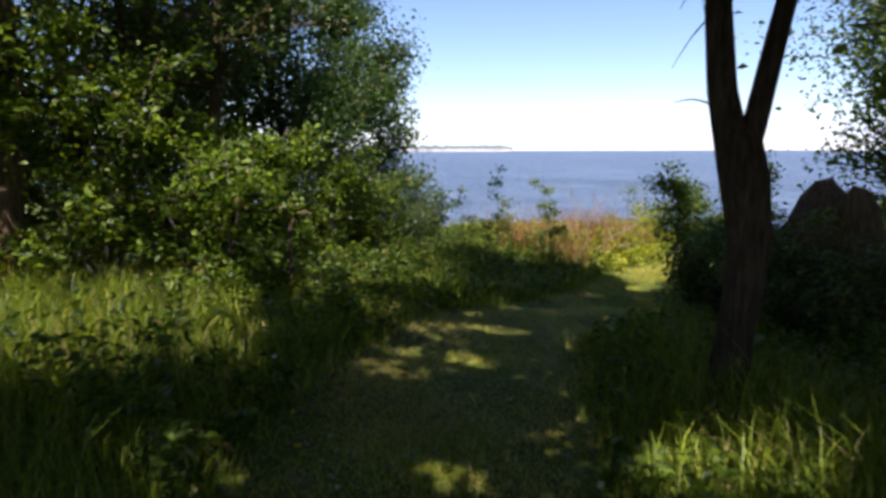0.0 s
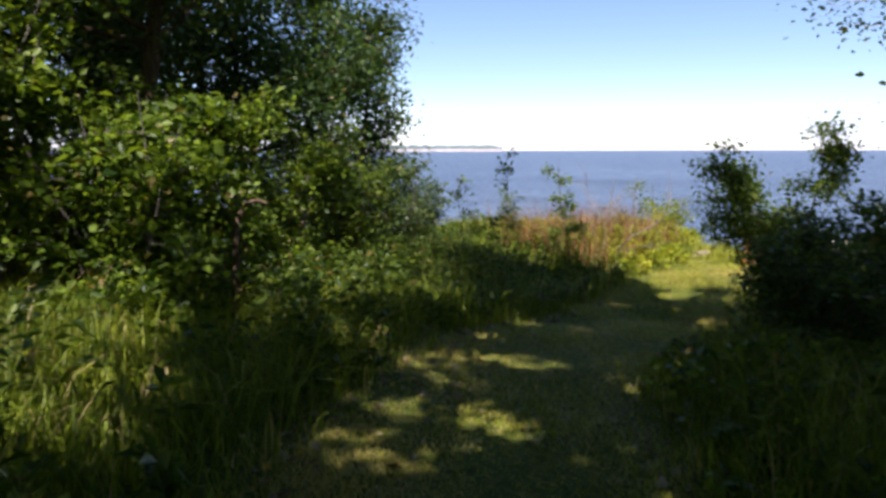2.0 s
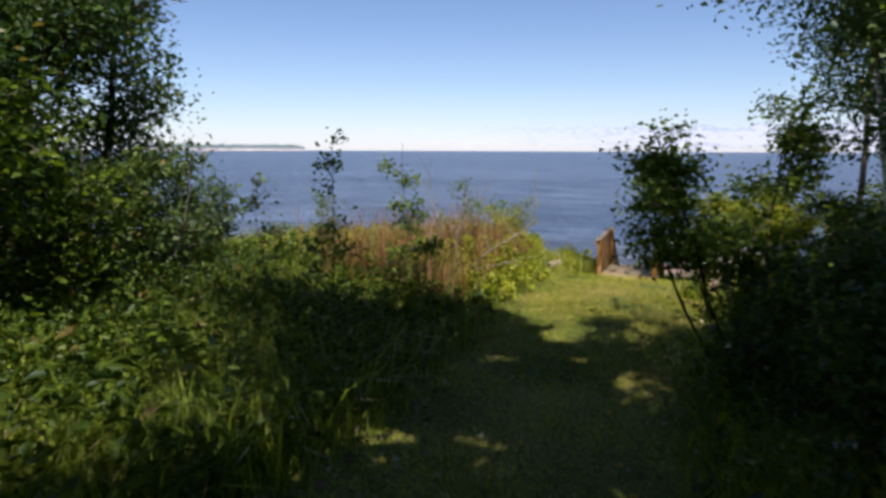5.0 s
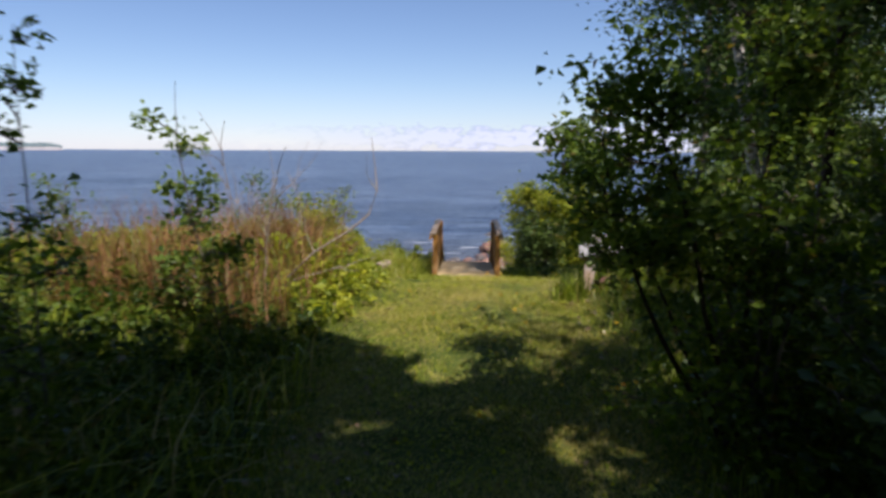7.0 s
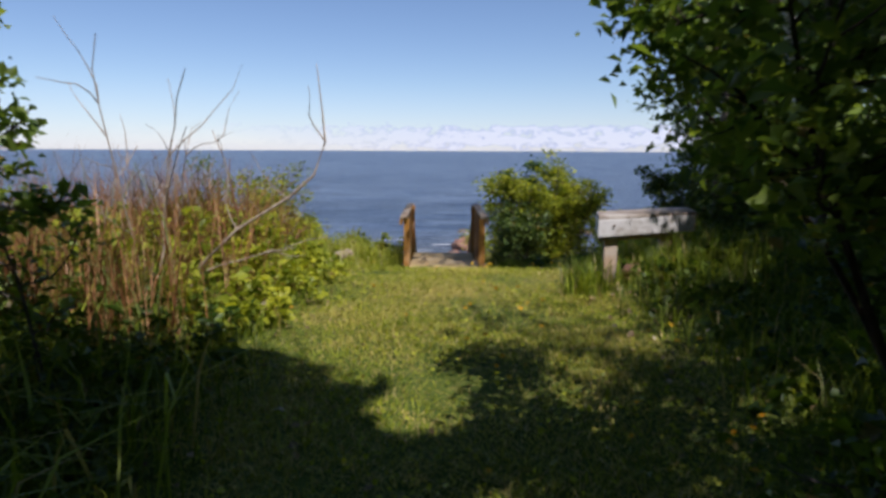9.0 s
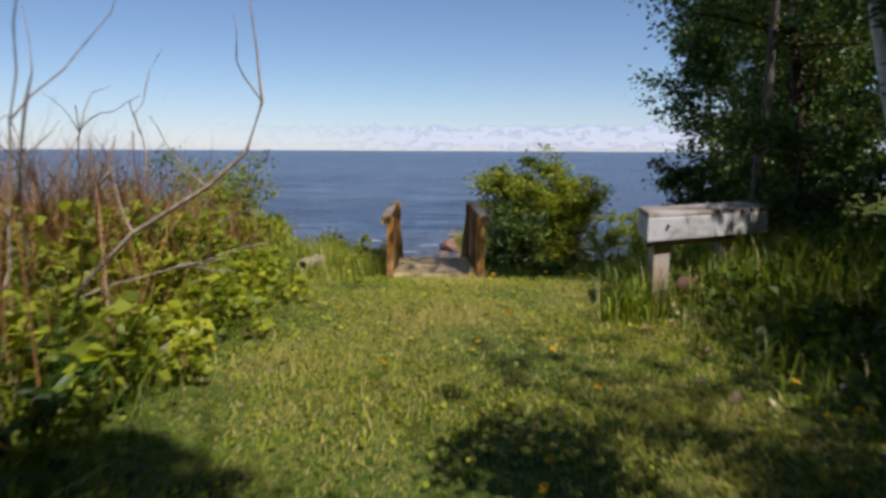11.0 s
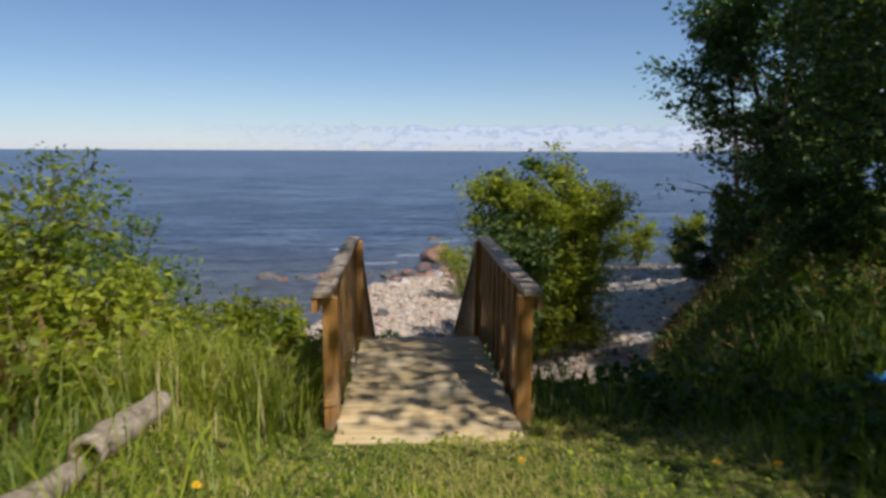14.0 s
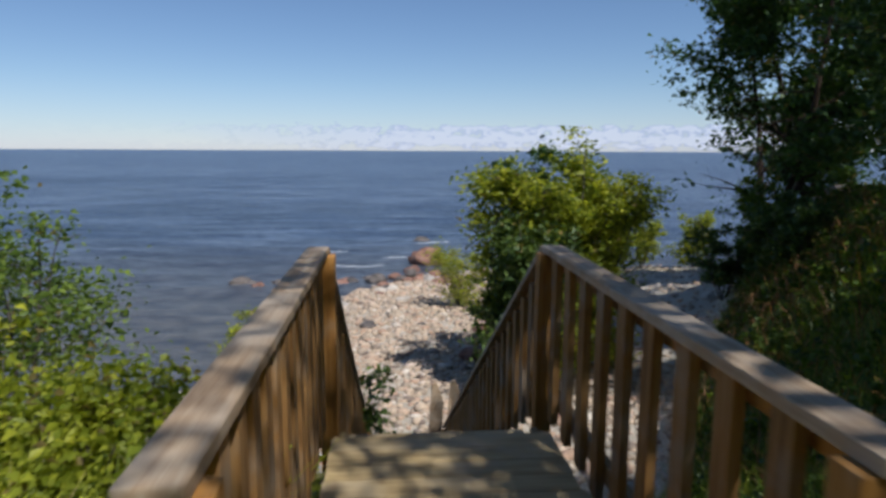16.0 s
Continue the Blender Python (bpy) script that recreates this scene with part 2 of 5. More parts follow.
# water: dark body, with sky reflection and ripple shading put into its colour
WATER, _nt, _b = material("lake_water", 0.3, 0.0, 0.22)
_p = world_pos(_nt)
_mp = _nt.nodes.new("ShaderNodeMapping")
_mp.inputs["Scale"].default_value = (0.55, 1.0, 1.0)
_mp.inputs["Rotation"].default_value = (0, 0, 0.25)
_nt.links.new(_p, _mp.inputs[0])
_w1 = noise_tex(_nt, 1.5, 6.0, _mp.outputs[0], 0.68)
_w2 = noise_tex(_nt, 0.16, 3.0, _mp.outputs[0], 0.5)
_w3 = noise_tex(_nt, 0.012, 3.0, _mp.outputs[0], 0.5)
_sum = node(_nt, "ShaderNodeMath")
_sum.operation = 'MULTIPLY_ADD'
_nt.links.new(_w2, _sum.inputs[0])
_sum.inputs[1].default_value = 2.5
_nt.links.new(_w1, _sum.inputs[2])
bump(_nt, _b, _sum.outputs[0], 1.0, 0.35)
_mp2 = _nt.nodes.new("ShaderNodeMapping")
_mp2.inputs["Scale"].default_value = (0.22, 1.0, 1.0)
_mp2.inputs["Rotation"].default_value = (0, 0, 0.12)
_nt.links.new(_p, _mp2.inputs[0])
_w4 = noise_tex(_nt, 0.42, 5.0, _mp2.outputs[0], 0.7)
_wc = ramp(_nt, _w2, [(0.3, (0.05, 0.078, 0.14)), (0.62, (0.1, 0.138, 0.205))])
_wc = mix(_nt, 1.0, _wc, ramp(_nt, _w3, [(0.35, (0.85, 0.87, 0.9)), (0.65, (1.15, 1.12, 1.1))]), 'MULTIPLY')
# ripple tints painted in for bright sky glints and dark wave faces
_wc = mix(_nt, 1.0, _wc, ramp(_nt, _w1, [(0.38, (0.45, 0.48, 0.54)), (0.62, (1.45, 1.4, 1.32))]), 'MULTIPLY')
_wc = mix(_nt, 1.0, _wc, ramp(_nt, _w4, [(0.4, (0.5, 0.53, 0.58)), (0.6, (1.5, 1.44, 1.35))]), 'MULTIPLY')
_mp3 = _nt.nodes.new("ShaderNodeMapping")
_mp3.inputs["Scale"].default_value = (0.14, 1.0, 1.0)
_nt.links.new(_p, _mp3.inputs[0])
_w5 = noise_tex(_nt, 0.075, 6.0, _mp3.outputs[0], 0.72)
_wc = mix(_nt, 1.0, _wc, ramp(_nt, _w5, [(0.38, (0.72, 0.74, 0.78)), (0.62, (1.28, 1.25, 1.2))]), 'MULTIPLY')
_ws = _nt.nodes.new("ShaderNodeSeparateXYZ")
_nt.links.new(_p, _ws.inputs[0])
_wm = node(_nt, "ShaderNodeMapRange")
_wm.inputs[1].default_value = 24.0
_wm.inputs[2].default_value = 50.0
_nt.links.new(_ws.outputs[1], _wm.inputs[0])
_silt = ramp(_nt, _w1, [(0.35, (0.05, 0.058, 0.075)), (0.65, (0.15, 0.145, 0.14))])
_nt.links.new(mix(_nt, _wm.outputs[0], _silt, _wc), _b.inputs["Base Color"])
_b.inputs["IOR"].default_value = 1.33

FOAM, _nt, _b = material("wave_foam", 0.7)
_b.inputs["Base Color"].default_value = (0.75, 0.77, 0.78, 1)

FAR_WOODS, _nt, _b = material("far_woods", 0.95, 0.0, 0.1)
_nt.links.new(ramp(_nt, noise_tex(_nt, 0.05, 5.0, world_pos(_nt)), [(0.3, (0.1, 0.14, 0.15)), (0.7, (0.17, 0.21, 0.2))]), _b.inputs["Base Color"])
FAR_CLIFF, _nt, _b = material("far_cliff", 0.95, 0.0, 0.1)
_nt.links.new(ramp(_nt, noise_tex(_nt, 0.03, 5.0, world_pos(_nt)), [(0.3, (0.3, 0.27, 0.26)), (0.7, (0.5, 0.46, 0.44))]), _b.inputs["Base Color"])

# far cloud bank, seen through clear gaps, with a glowing haze band painted in
CLOUD = bpy.data.materials.new("far_cloud")
CLOUD.use_nodes = True
_nt = CLOUD.node_tree
_nt.nodes.remove(_nt.nodes["Principled BSDF"])
_tc = _nt.nodes.new("ShaderNodeTexCoord")
_uv = _nt.nodes.new("ShaderNodeSeparateXYZ")
_nt.links.new(_tc.outputs["UV"], _uv.inputs[0])
_mp = _nt.nodes.new("ShaderNodeMapping")
_mp.inputs["Scale"].default_value = (48, 4.6, 1)
_nt.links.new(_tc.outputs["UV"], _mp.inputs[0])
_cn = noise_tex(_nt, 2.2, 6.0, _mp.outputs[0], 0.6)
_band = ramp(_nt, _uv.outputs[1], [(0.0, (0.35, 0.35, 0.35)), (0.16, (0.6, 0.6, 0.6)), (0.36, (0.46, 0.46, 0.46)), (0.52, (0.0, 0.0, 0.0))])
_ad = node(_nt, "ShaderNodeMath")
_ad.operation = 'ADD'
_nt.links.new(_cn, _ad.inputs[0])
_nt.links.new(_band, _ad.inputs[1])
_al = ramp(_nt, _ad.outputs[0], [(0.86, (0, 0, 0)), (0.97, (0.8, 0.8, 0.8))])
_ed = ramp(_nt, _uv.outputs[0], [(0.35, (0, 0, 0)), (0.44, (0.3, 0.3, 0.3)), (0.58, (1, 1, 1)), (0.92, (1, 1, 1)), (1.0, (0, 0, 0))])
_am = node(_nt, "ShaderNodeMath")
_am.operation = 'MULTIPLY'
_nt.links.new(_al, _am.inputs[0])
_nt.links.new(_ed, _am.inputs[1])
# grey-blue bases and white tops: the clouds' light and shade as colour
_cc = ramp(_nt, _ad.outputs[0], [(0.9, (0.48, 0.54, 0.76)), (1.16, (0.52, 0.58, 0.78)), (1.34, (0.84, 0.86, 0.93))])
# bluish haze painted up from the horizon to tint the sky there
_hz = ramp(_nt, _uv.outputs[1], [(0.0, (0.42, 0.42, 0.42)), (0.35, (0.22, 0.22, 0.22)), (1.0, (0, 0, 0))])
_sum2 = node(_nt, "ShaderNodeMath")
_sum2.operation = 'MAXIMUM'
_nt.links.new(_am.outputs[0], _sum2.inputs[0])
_nt.links.new(_hz, _sum2.inputs[1])
_em = node(_nt, "ShaderNodeEmission", Strength=0.88)
_nt.links.new(mix(_nt, _am.outputs[0], (0.56, 0.63, 0.86), _cc), _em.inputs[0])
_tp = _nt.nodes.new("ShaderNodeBsdfTransparent")
_ms = _nt.nodes.new("ShaderNodeMixShader")
_nt.links.new(_sum2.outputs[0], _ms.inputs[0])
_nt.links.new(_tp.outputs[0], _ms.inputs[1])
_nt.links.new(_em.outputs[0], _ms.inputs[2])
_nt.links.new(_ms.outputs[0], _nt.nodes["Material Output"].inputs[0])


# ---- building helpers ----
def mesh_np(name, verts, faces, mat, smooth=False):
    """A mesh from an array of corners and an array of equal-sided faces."""
    me = bpy.data.meshes.new(name)
    verts = np.asarray(verts, dtype=np.float32)
    faces = np.asarray(faces, dtype=np.int32)
    n, k = faces.shape
    me.vertices.add(len(verts))
    me.vertices.foreach_set("co", verts.ravel())
    me.loops.add(n * k)
    me.loops.foreach_set("vertex_index", faces.ravel())
    me.polygons.add(n)
    me.polygons.foreach_set("loop_start", np.arange(0, n * k, k, dtype=np.int32))
    me.update(calc_edges=True)
    me.validate()
    if smooth:
        me.polygons.foreach_set("use_smooth", np.ones(len(me.polygons), dtype=bool))
    me.materials.append(mat)
    return me


def child(name, me, parent, label=""):
    ob = new(name, me)
    ob.parent = parent
    return tagged(ob, label)


def part(name, bm, mat, parent, label=""):
    me = bpy.data.meshes.new(name)
    bm.to_mesh(me)
    bm.free()
    me.materials.append(mat)
    return child(name, me, parent, label)


def thing(name, m, label, category, group="", kind=""):
    ob = new(name)
    ob.empty_display_size = 0.2
    ob.matrix_basis = m
    return tagged(ob, label, category, group, kind)


def box_bm(sx, sy, sz, bevel=0.006, centre=(0, 0, 0), wobble=0.0, seed=0, cuts=0):
    bm = bmesh.new()
    bmesh.ops.create_cube(bm, size=1.0)
    bmesh.ops.scale(bm, vec=(sx, sy, sz), verts=bm.verts)
    if bevel:
        bmesh.ops.bevel(bm, geom=list(bm.edges), offset=bevel, segments=2, affect='EDGES', profile=0.6)
    if cuts:
        bmesh.ops.subdivide_edges(bm, edges=[e for e in bm.edges if e.calc_length() > 0.08], cuts=cuts, use_grid_fill=True)
    if wobble:
        for v in bm.verts:
            v.co += noise.noise_vector(v.co * 5.0 + Vector((seed, seed * 1.7, 0))) * wobble
    bmesh.ops.translate(bm, vec=centre, verts=bm.verts)
    return bm


def smoothstep(a, b, v):
    t = np.clip((v - a) / (b - a), 0, 1)
    return t * t * (3 - 2 * t)


# ---- the lie of the land ----
PROFILE_Y = [-60, -25, -19.3, -16, -13, -10.5, -8.4, -6, -4, -3, -2, -1.2, -0.5, -0.3, 1.5]
PROFILE_Z = [2.4, 1.9, 1.75, 1.5, 1.15, 0.75, 0.5, 0.52, 0.46, 0.41, 0.33, 0.21, 0.09, 0.0, -0.2]
SHORE_X = [-80, -30, -9, -5.5, -3.8, -2.4, 2, 10, 25, 60]
SHORE_Y = [4, 9, 13.5, 17.5, 24, 30, 33.5, 36, 34, 20]


def ripple(x, y, s):
    return np.sin(x * 1.3 * s + 0.7) * np.cos(y * 1.1 * s - 0.3) + 0.6 * np.sin(x * 2.9 * s - y * 1.7 * s + 1.1)


def ground_z(x, y):
    x = np.asarray(x, dtype=float)
    y = np.asarray(y, dtype=float)
    top = np.interp(y, PROFILE_Y, PROFILE_Z)
    top = top + 0.22 * smoothstep(2.6, 4.4, x) * smoothstep(-6.5, -3.8, y) + 0.14 * smoothstep(-2, -5, x)
    top = top + 0.2 * smoothstep(-0.95, -1.5, x) * smoothstep(-1.7, -0.6, y) * smoothstep(3.0, 1.5, y)
    top = top + 0.17 * np.exp(-((x - 2.3) / 0.8) ** 2 - ((y + 3.2) / 0.9) ** 2)
    top = top + 0.02 * ripple(x, y, 1.0) * smoothstep(0.6, 2.0, np.abs(x) + np.maximum(0, -y - 3))
    edge = np.interp(x, [1.8, 3.6, 6.5, 14, 48], [0.9, 1.2, 7.6, 19.5, 70]) - 0.12 * np.maximum(0, -x - 3) + 0.35 * np.sin(x * 0.5)
    edge = np.where(np.abs(x) < 1.2, 1.4, edge)
    edge = np.minimum(edge, np.interp(x, SHORE_X, SHORE_Y) - 9)
    s = np.maximum(0, y - edge)
    bank = top - 0.60 * s - 0.05 * ripple(x, y, 0.8) * np.minimum(1, s)
    shore = np.interp(x, SHORE_X, SHORE_Y)
    toe = np.minimum(np.interp(x, [1.8, 3.6, 6.5, 14, 48], [9.0, 9.0, 15.6, 27.3, 78]), shore - 4)
    k = (y - toe) / np.maximum(shore - toe, 1)
    beach = -4.15 - (-4.15 - WATER_Z) * np.clip(k, -1.0, 1) ** 1 - np.clip((y - shore) * 0.07, 0, 2.5) + 0.03 * ripple(x, y, 0.9)
    return np.where(s > 0, np.maximum(bank, beach), top)


def gz(x, y):
    return float(ground_z(x, y))


def axis(lo, hi, step, far):
    mid = np.arange(lo, hi + step / 2, step)
    return np.concatenate([[-far, -1200, -400, -160, -90], mid, [90, 160, 400, 1200, far]]) if lo > -90 else mid


gx = axis(-42, 48, 0.25, 4600)
gy = axis(-44, 66, 0.25, 4600)
GX, GY = np.meshgrid(gx, gy)
GZ = ground_z(GX, GY)
idx = np.arange(GX.size).reshape(GX.shape)
gf = np.stack([idx[:-1, :-1], idx[:-1, 1:], idx[1:, 1:], idx[1:, :-1]], -1).reshape(-1, 4)
ground = new("ground", mesh_np("ground", np.stack([GX, GY, GZ], -1).reshape(-1, 3), gf, GROUND, True))
tagged(ground, "grassy bluff top, bank and stony beach of a lake", "ground", kind="structure")

# the lake: near water with real swell, far water a flat sheet
wx = np.concatenate([[-4600, -1200, -300, -120], np.arange(-60, 60.1, 0.6), [120, 300, 1200, 4600]])
wy = np.concatenate([np.arange(0, 90.1, 0.6), [120, 200, 400, 1200, 4600]])
WX, WY = np.meshgrid(wx, wy)
SWELL = smoothstep(88, 40, WY) * smoothstep(59, 35, np.abs(WX))
WZ = WATER_Z + SWELL * (0.035 * np.sin(WY * 1.5 + 0.5 * np.sin(WX * 0.35)) + 0.02 * np.sin(WY * 2.6 + WX * 0.8))
idx = np.arange(WX.size).reshape(WX.shape)
wf = np.stack([idx[:-1, :-1], idx[:-1, 1:], idx[1:, 1:], idx[1:, :-1]], -1).reshape(-1, 4)
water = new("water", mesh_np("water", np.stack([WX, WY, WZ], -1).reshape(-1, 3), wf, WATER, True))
tagged(water, "blue rippled lake water reaching the horizon", "water", kind="structure")


def far_headland():
    """A low wooded headland far across the water, ending in a point."""
    rng = np.random.default_rng(5)
    root = thing("headland", Matrix.Identity(4), "low wooded headland far across the lake", "headland", kind="structure")
    n = 220
    a = np.radians(np.linspace(-33.7, -48.0, n))
    r = 3000 + 120 * np.sin(np.linspace(0, 5, n))
    rise = np.minimum(1, np.linspace(0.3, 14, n)) ** 0.7
    for nm, mat, lo, hi, dr, jag in (("cliff", FAR_CLIFF, -8.0, 7.0, 0, 1.0), ("tree_line", FAR_WOODS, 4.0, 24.0, 14, 2.5)):
        tops = (hi + rng.normal(0, jag, n)) * rise
        rows = []
        for off, z in ((0, np.full(n, lo)), (4, tops), (160, tops * 0.9), (170, np.full(n, lo))):
            rr = r + dr + off
            rows.append(np.stack([rr * np.sin(a), rr * np.cos(a), z], -1))
        v = np.concatenate(rows)
        f = []
        for k in range(3):
            for i in range(n - 1):
                f.append((k * n + i, k * n + i + 1, (k + 1) * n + i + 1, (k + 1) * n + i))
        child(nm, mesh_np(nm, v, f, mat), root)


far_headland()


def cloud_bank():
    n = 150
    a = np.radians(np.linspace(-85, 60, n))
    r = 4400
    v = np.concatenate([np.stack([r * np.sin(a), r * np.cos(a), np.full(n, z)], -1) for z in (-4.0, 420.0)])
    f = [(i, i + 1, n + i + 1, n + i) for i in range(n - 1)]
    me = mesh_np("backdrop", v, f, CLOUD)
    uv = me.uv_layers.new(name="UVMap")
    for p in me.polygons:
        for li in p.loop_indices:
            vi = me.loops[li].vertex_index
            uv.data[li].uv = ((vi % n) / (n - 1), vi // n)
    ob = new("backdrop", me)
    ob.visible_shadow = False
    tagged(ob, "haze and a long low bank of white cloud above the horizon", "clouds", kind="structure")


cloud_bank()


# ---- plants ----
def unit(v):
    return v / np.maximum(np.linalg.norm(v, axis=-1, keepdims=True), 1e-6)


def leaf_cards(rng, centres, size, aspect=0.62, up=0.5, spread=0.35):
    """Folded leaf blades: four corners each, a fold along the rib."""
    n = len(centres)
    d = rng.normal(0, 1, (n, 3))
    d[:, 2] = d[:, 2] * 0.5 - 0.15
    d = unit(d)
    nn = rng.normal(0, 1, (n, 3))
    nn[:, 2] = np.abs(nn[:, 2]) + up
    side = unit(np.cross(d, nn))
    nrm = unit(np.cross(side, d))
    s = (size * (1 + spread * rng.normal(0, 1, n))).clip(size * 0.4, size * 1.9)[:, None]
    fold = nrm * s * 0.16
    v = np.stack([centres - d * s * 0.5, centres + side * s * aspect * 0.5 + fold - d * s * 0.05,
                  centres + d * s * 0.5 - nrm * s * 0.08, centres - side * s * aspect * 0.5 + fold - d * s * 0.05], 1)
    base = (np.arange(n) * 4)[:, None]
    f = np.concatenate([base + np.array([[0, 1, 2]]), base + np.array([[0, 2, 3]])])
    return v.reshape(-1, 3), f


def tubes(lines, sides=6):
    """Tapered tubes along polylines of (points, radii)."""
    vs, fs, o = [], [], 0
    ang = np.linspace(0, 2 * np.pi, sides, endpoint=False)
    for pts, rad in lines:
        pts = np.asarray(pts, dtype=float)
        rad = np.asarray(rad, dtype=float)
        t = unit(np.gradient(pts, axis=0))
        ref = np.where(np.abs(t[:, 2:3]) > 0.9, np.array([[1.0, 0, 0]]), np.array([[0, 0, 1.0]]))
        a = unit(np.cross(t, ref))
        b = np.cross(t, a)
        ring = pts[:, None] + rad[:, None, None] * (np.cos(ang)[None, :, None] * a[:, None] + np.sin(ang)[None, :, None] * b[:, None])
        n = len(pts)
        vs.append(ring.reshape(-1, 3))
        i = np.arange(n - 1)[:, None] * sides
        j = np.arange(sides)[None]
        k = (j + 1) % sides
        fs.append((np.stack([i + j, i + k, i + sides + k, i + sides + j], -1) + o).reshape(-1, 4))
        o += n * sides
    return np.concatenate(vs), np.concatenate(fs)


def limb(rng, start, direction, length, r0, r1, steps=7, wander=0.12, lift=0.0):
    p = np.array(start, dtype=float)
    d = unit(np.array(direction, dtype=float))
    pts = [p.copy()]
    for _ in range(steps):
        d = unit(d + rng.normal(0, wander, 3) + np.array([0, 0, lift]))
        p = p + d * length / steps
        pts.append(p.copy())
    return np.array(pts), np.linspace(r0, r1, steps + 1)


# sun patches on the way: canopy leaves that would shade them are taken out
GAPS_X = [1.3, 0.8, 1.4, 0.8, -1.4, 3.1, 2.1, 4.2, 3.8, 1.6, 1.5, 1.9, 0.2, -0.5, -1.1, 1.3, 0.4, -0.1, 0.5, -0.5, -0.6, 0.9, -0.4, 0.0, 1.5, 1.9, 2.2]
GAPS_Y = [-16.8, -14.8, -15.5, -13.0, -7.4, -16.8, -17.7, -15.6, -16.0, -14.6, -12.3, -12.9, -10.7, -10.9, -7.9, -11.3, -11.2, -12.3, -7.7, -8.1, -8.6, -8.3, -6.4, -6.9, -7.5, -6.8, -7.9]


def thin_canopy(points):
    """Which leaves stay: those that would shade the chosen sun patches are dropped."""
    y0 = points[:, 1] + points[:, 2] * 0.63
    h = points[:, 2] - np.interp(y0, PROFILE_Y, PROFILE_Z)
    gx0 = points[:, 0] - h * SUN_DIR.x / SUN_DIR.z
    gy0 = points[:, 1] - h * SUN_DIR.y / SUN_DIR.z
    keep = np.ones(len(points), dtype=bool)
    for i, (a, b) in enumerate(zip(GAPS_X, GAPS_Y)):
        r = (0.15 + 0.055 * (i % 4)) * (1.0 if b < -9 else 0.6)
        wob = 0.55 * np.sin(gx0 * 17 + i) * np.cos(gy0 * 19 - i)
        keep &= ((gx0 - a) / (1.4 * r)) ** 2 + ((gy0 - b) / r) ** 2 > 1 + wob
    # larger sun patches opened on the meadow, the way's right edge and the beach
    meadow = ((gx0 + 0.5) / 1.35) ** 2 + ((gy0 + 16.9) / 1.2) ** 2 > 1 + 0.4 * np.sin(gx0 * 5) * np.cos(gy0 * 6)
    meadow &= ((gx0 + 1.5) / 1.0) ** 2 + ((gy0 + 15.5) / 0.7) ** 2 > 1 + 0.4 * np.sin(gx0 * 4 + 1) * np.cos(gy0 * 5)
    meadow &= ((gx0 - 4.2) / 0.5) ** 2 + ((gy0 + 15.7) / 0.26) ** 2 > 1
    bx0 = points[:, 0] - (points[:, 2] + 4.5) * SUN_DIR.x / SUN_DIR.z
    by0 = points[:, 1] - (points[:, 2] + 4.5) * SUN_DIR.y / SUN_DIR.z
    meadow &= ((bx0 - 9.6) / 2.4) ** 2 + ((by0 - 25.8) / 1.3) ** 2 > 1 + 0.5 * np.sin(bx0 * 3) * np.cos(by0 * 4)
    chance = np.random.default_rng(len(points)).uniform(0, 1, len(points))
    return ((keep | (chance < 0.14)) & (meadow | (chance < 0.02))) | ((h < 1.5) & (points[:, 1] < 12))


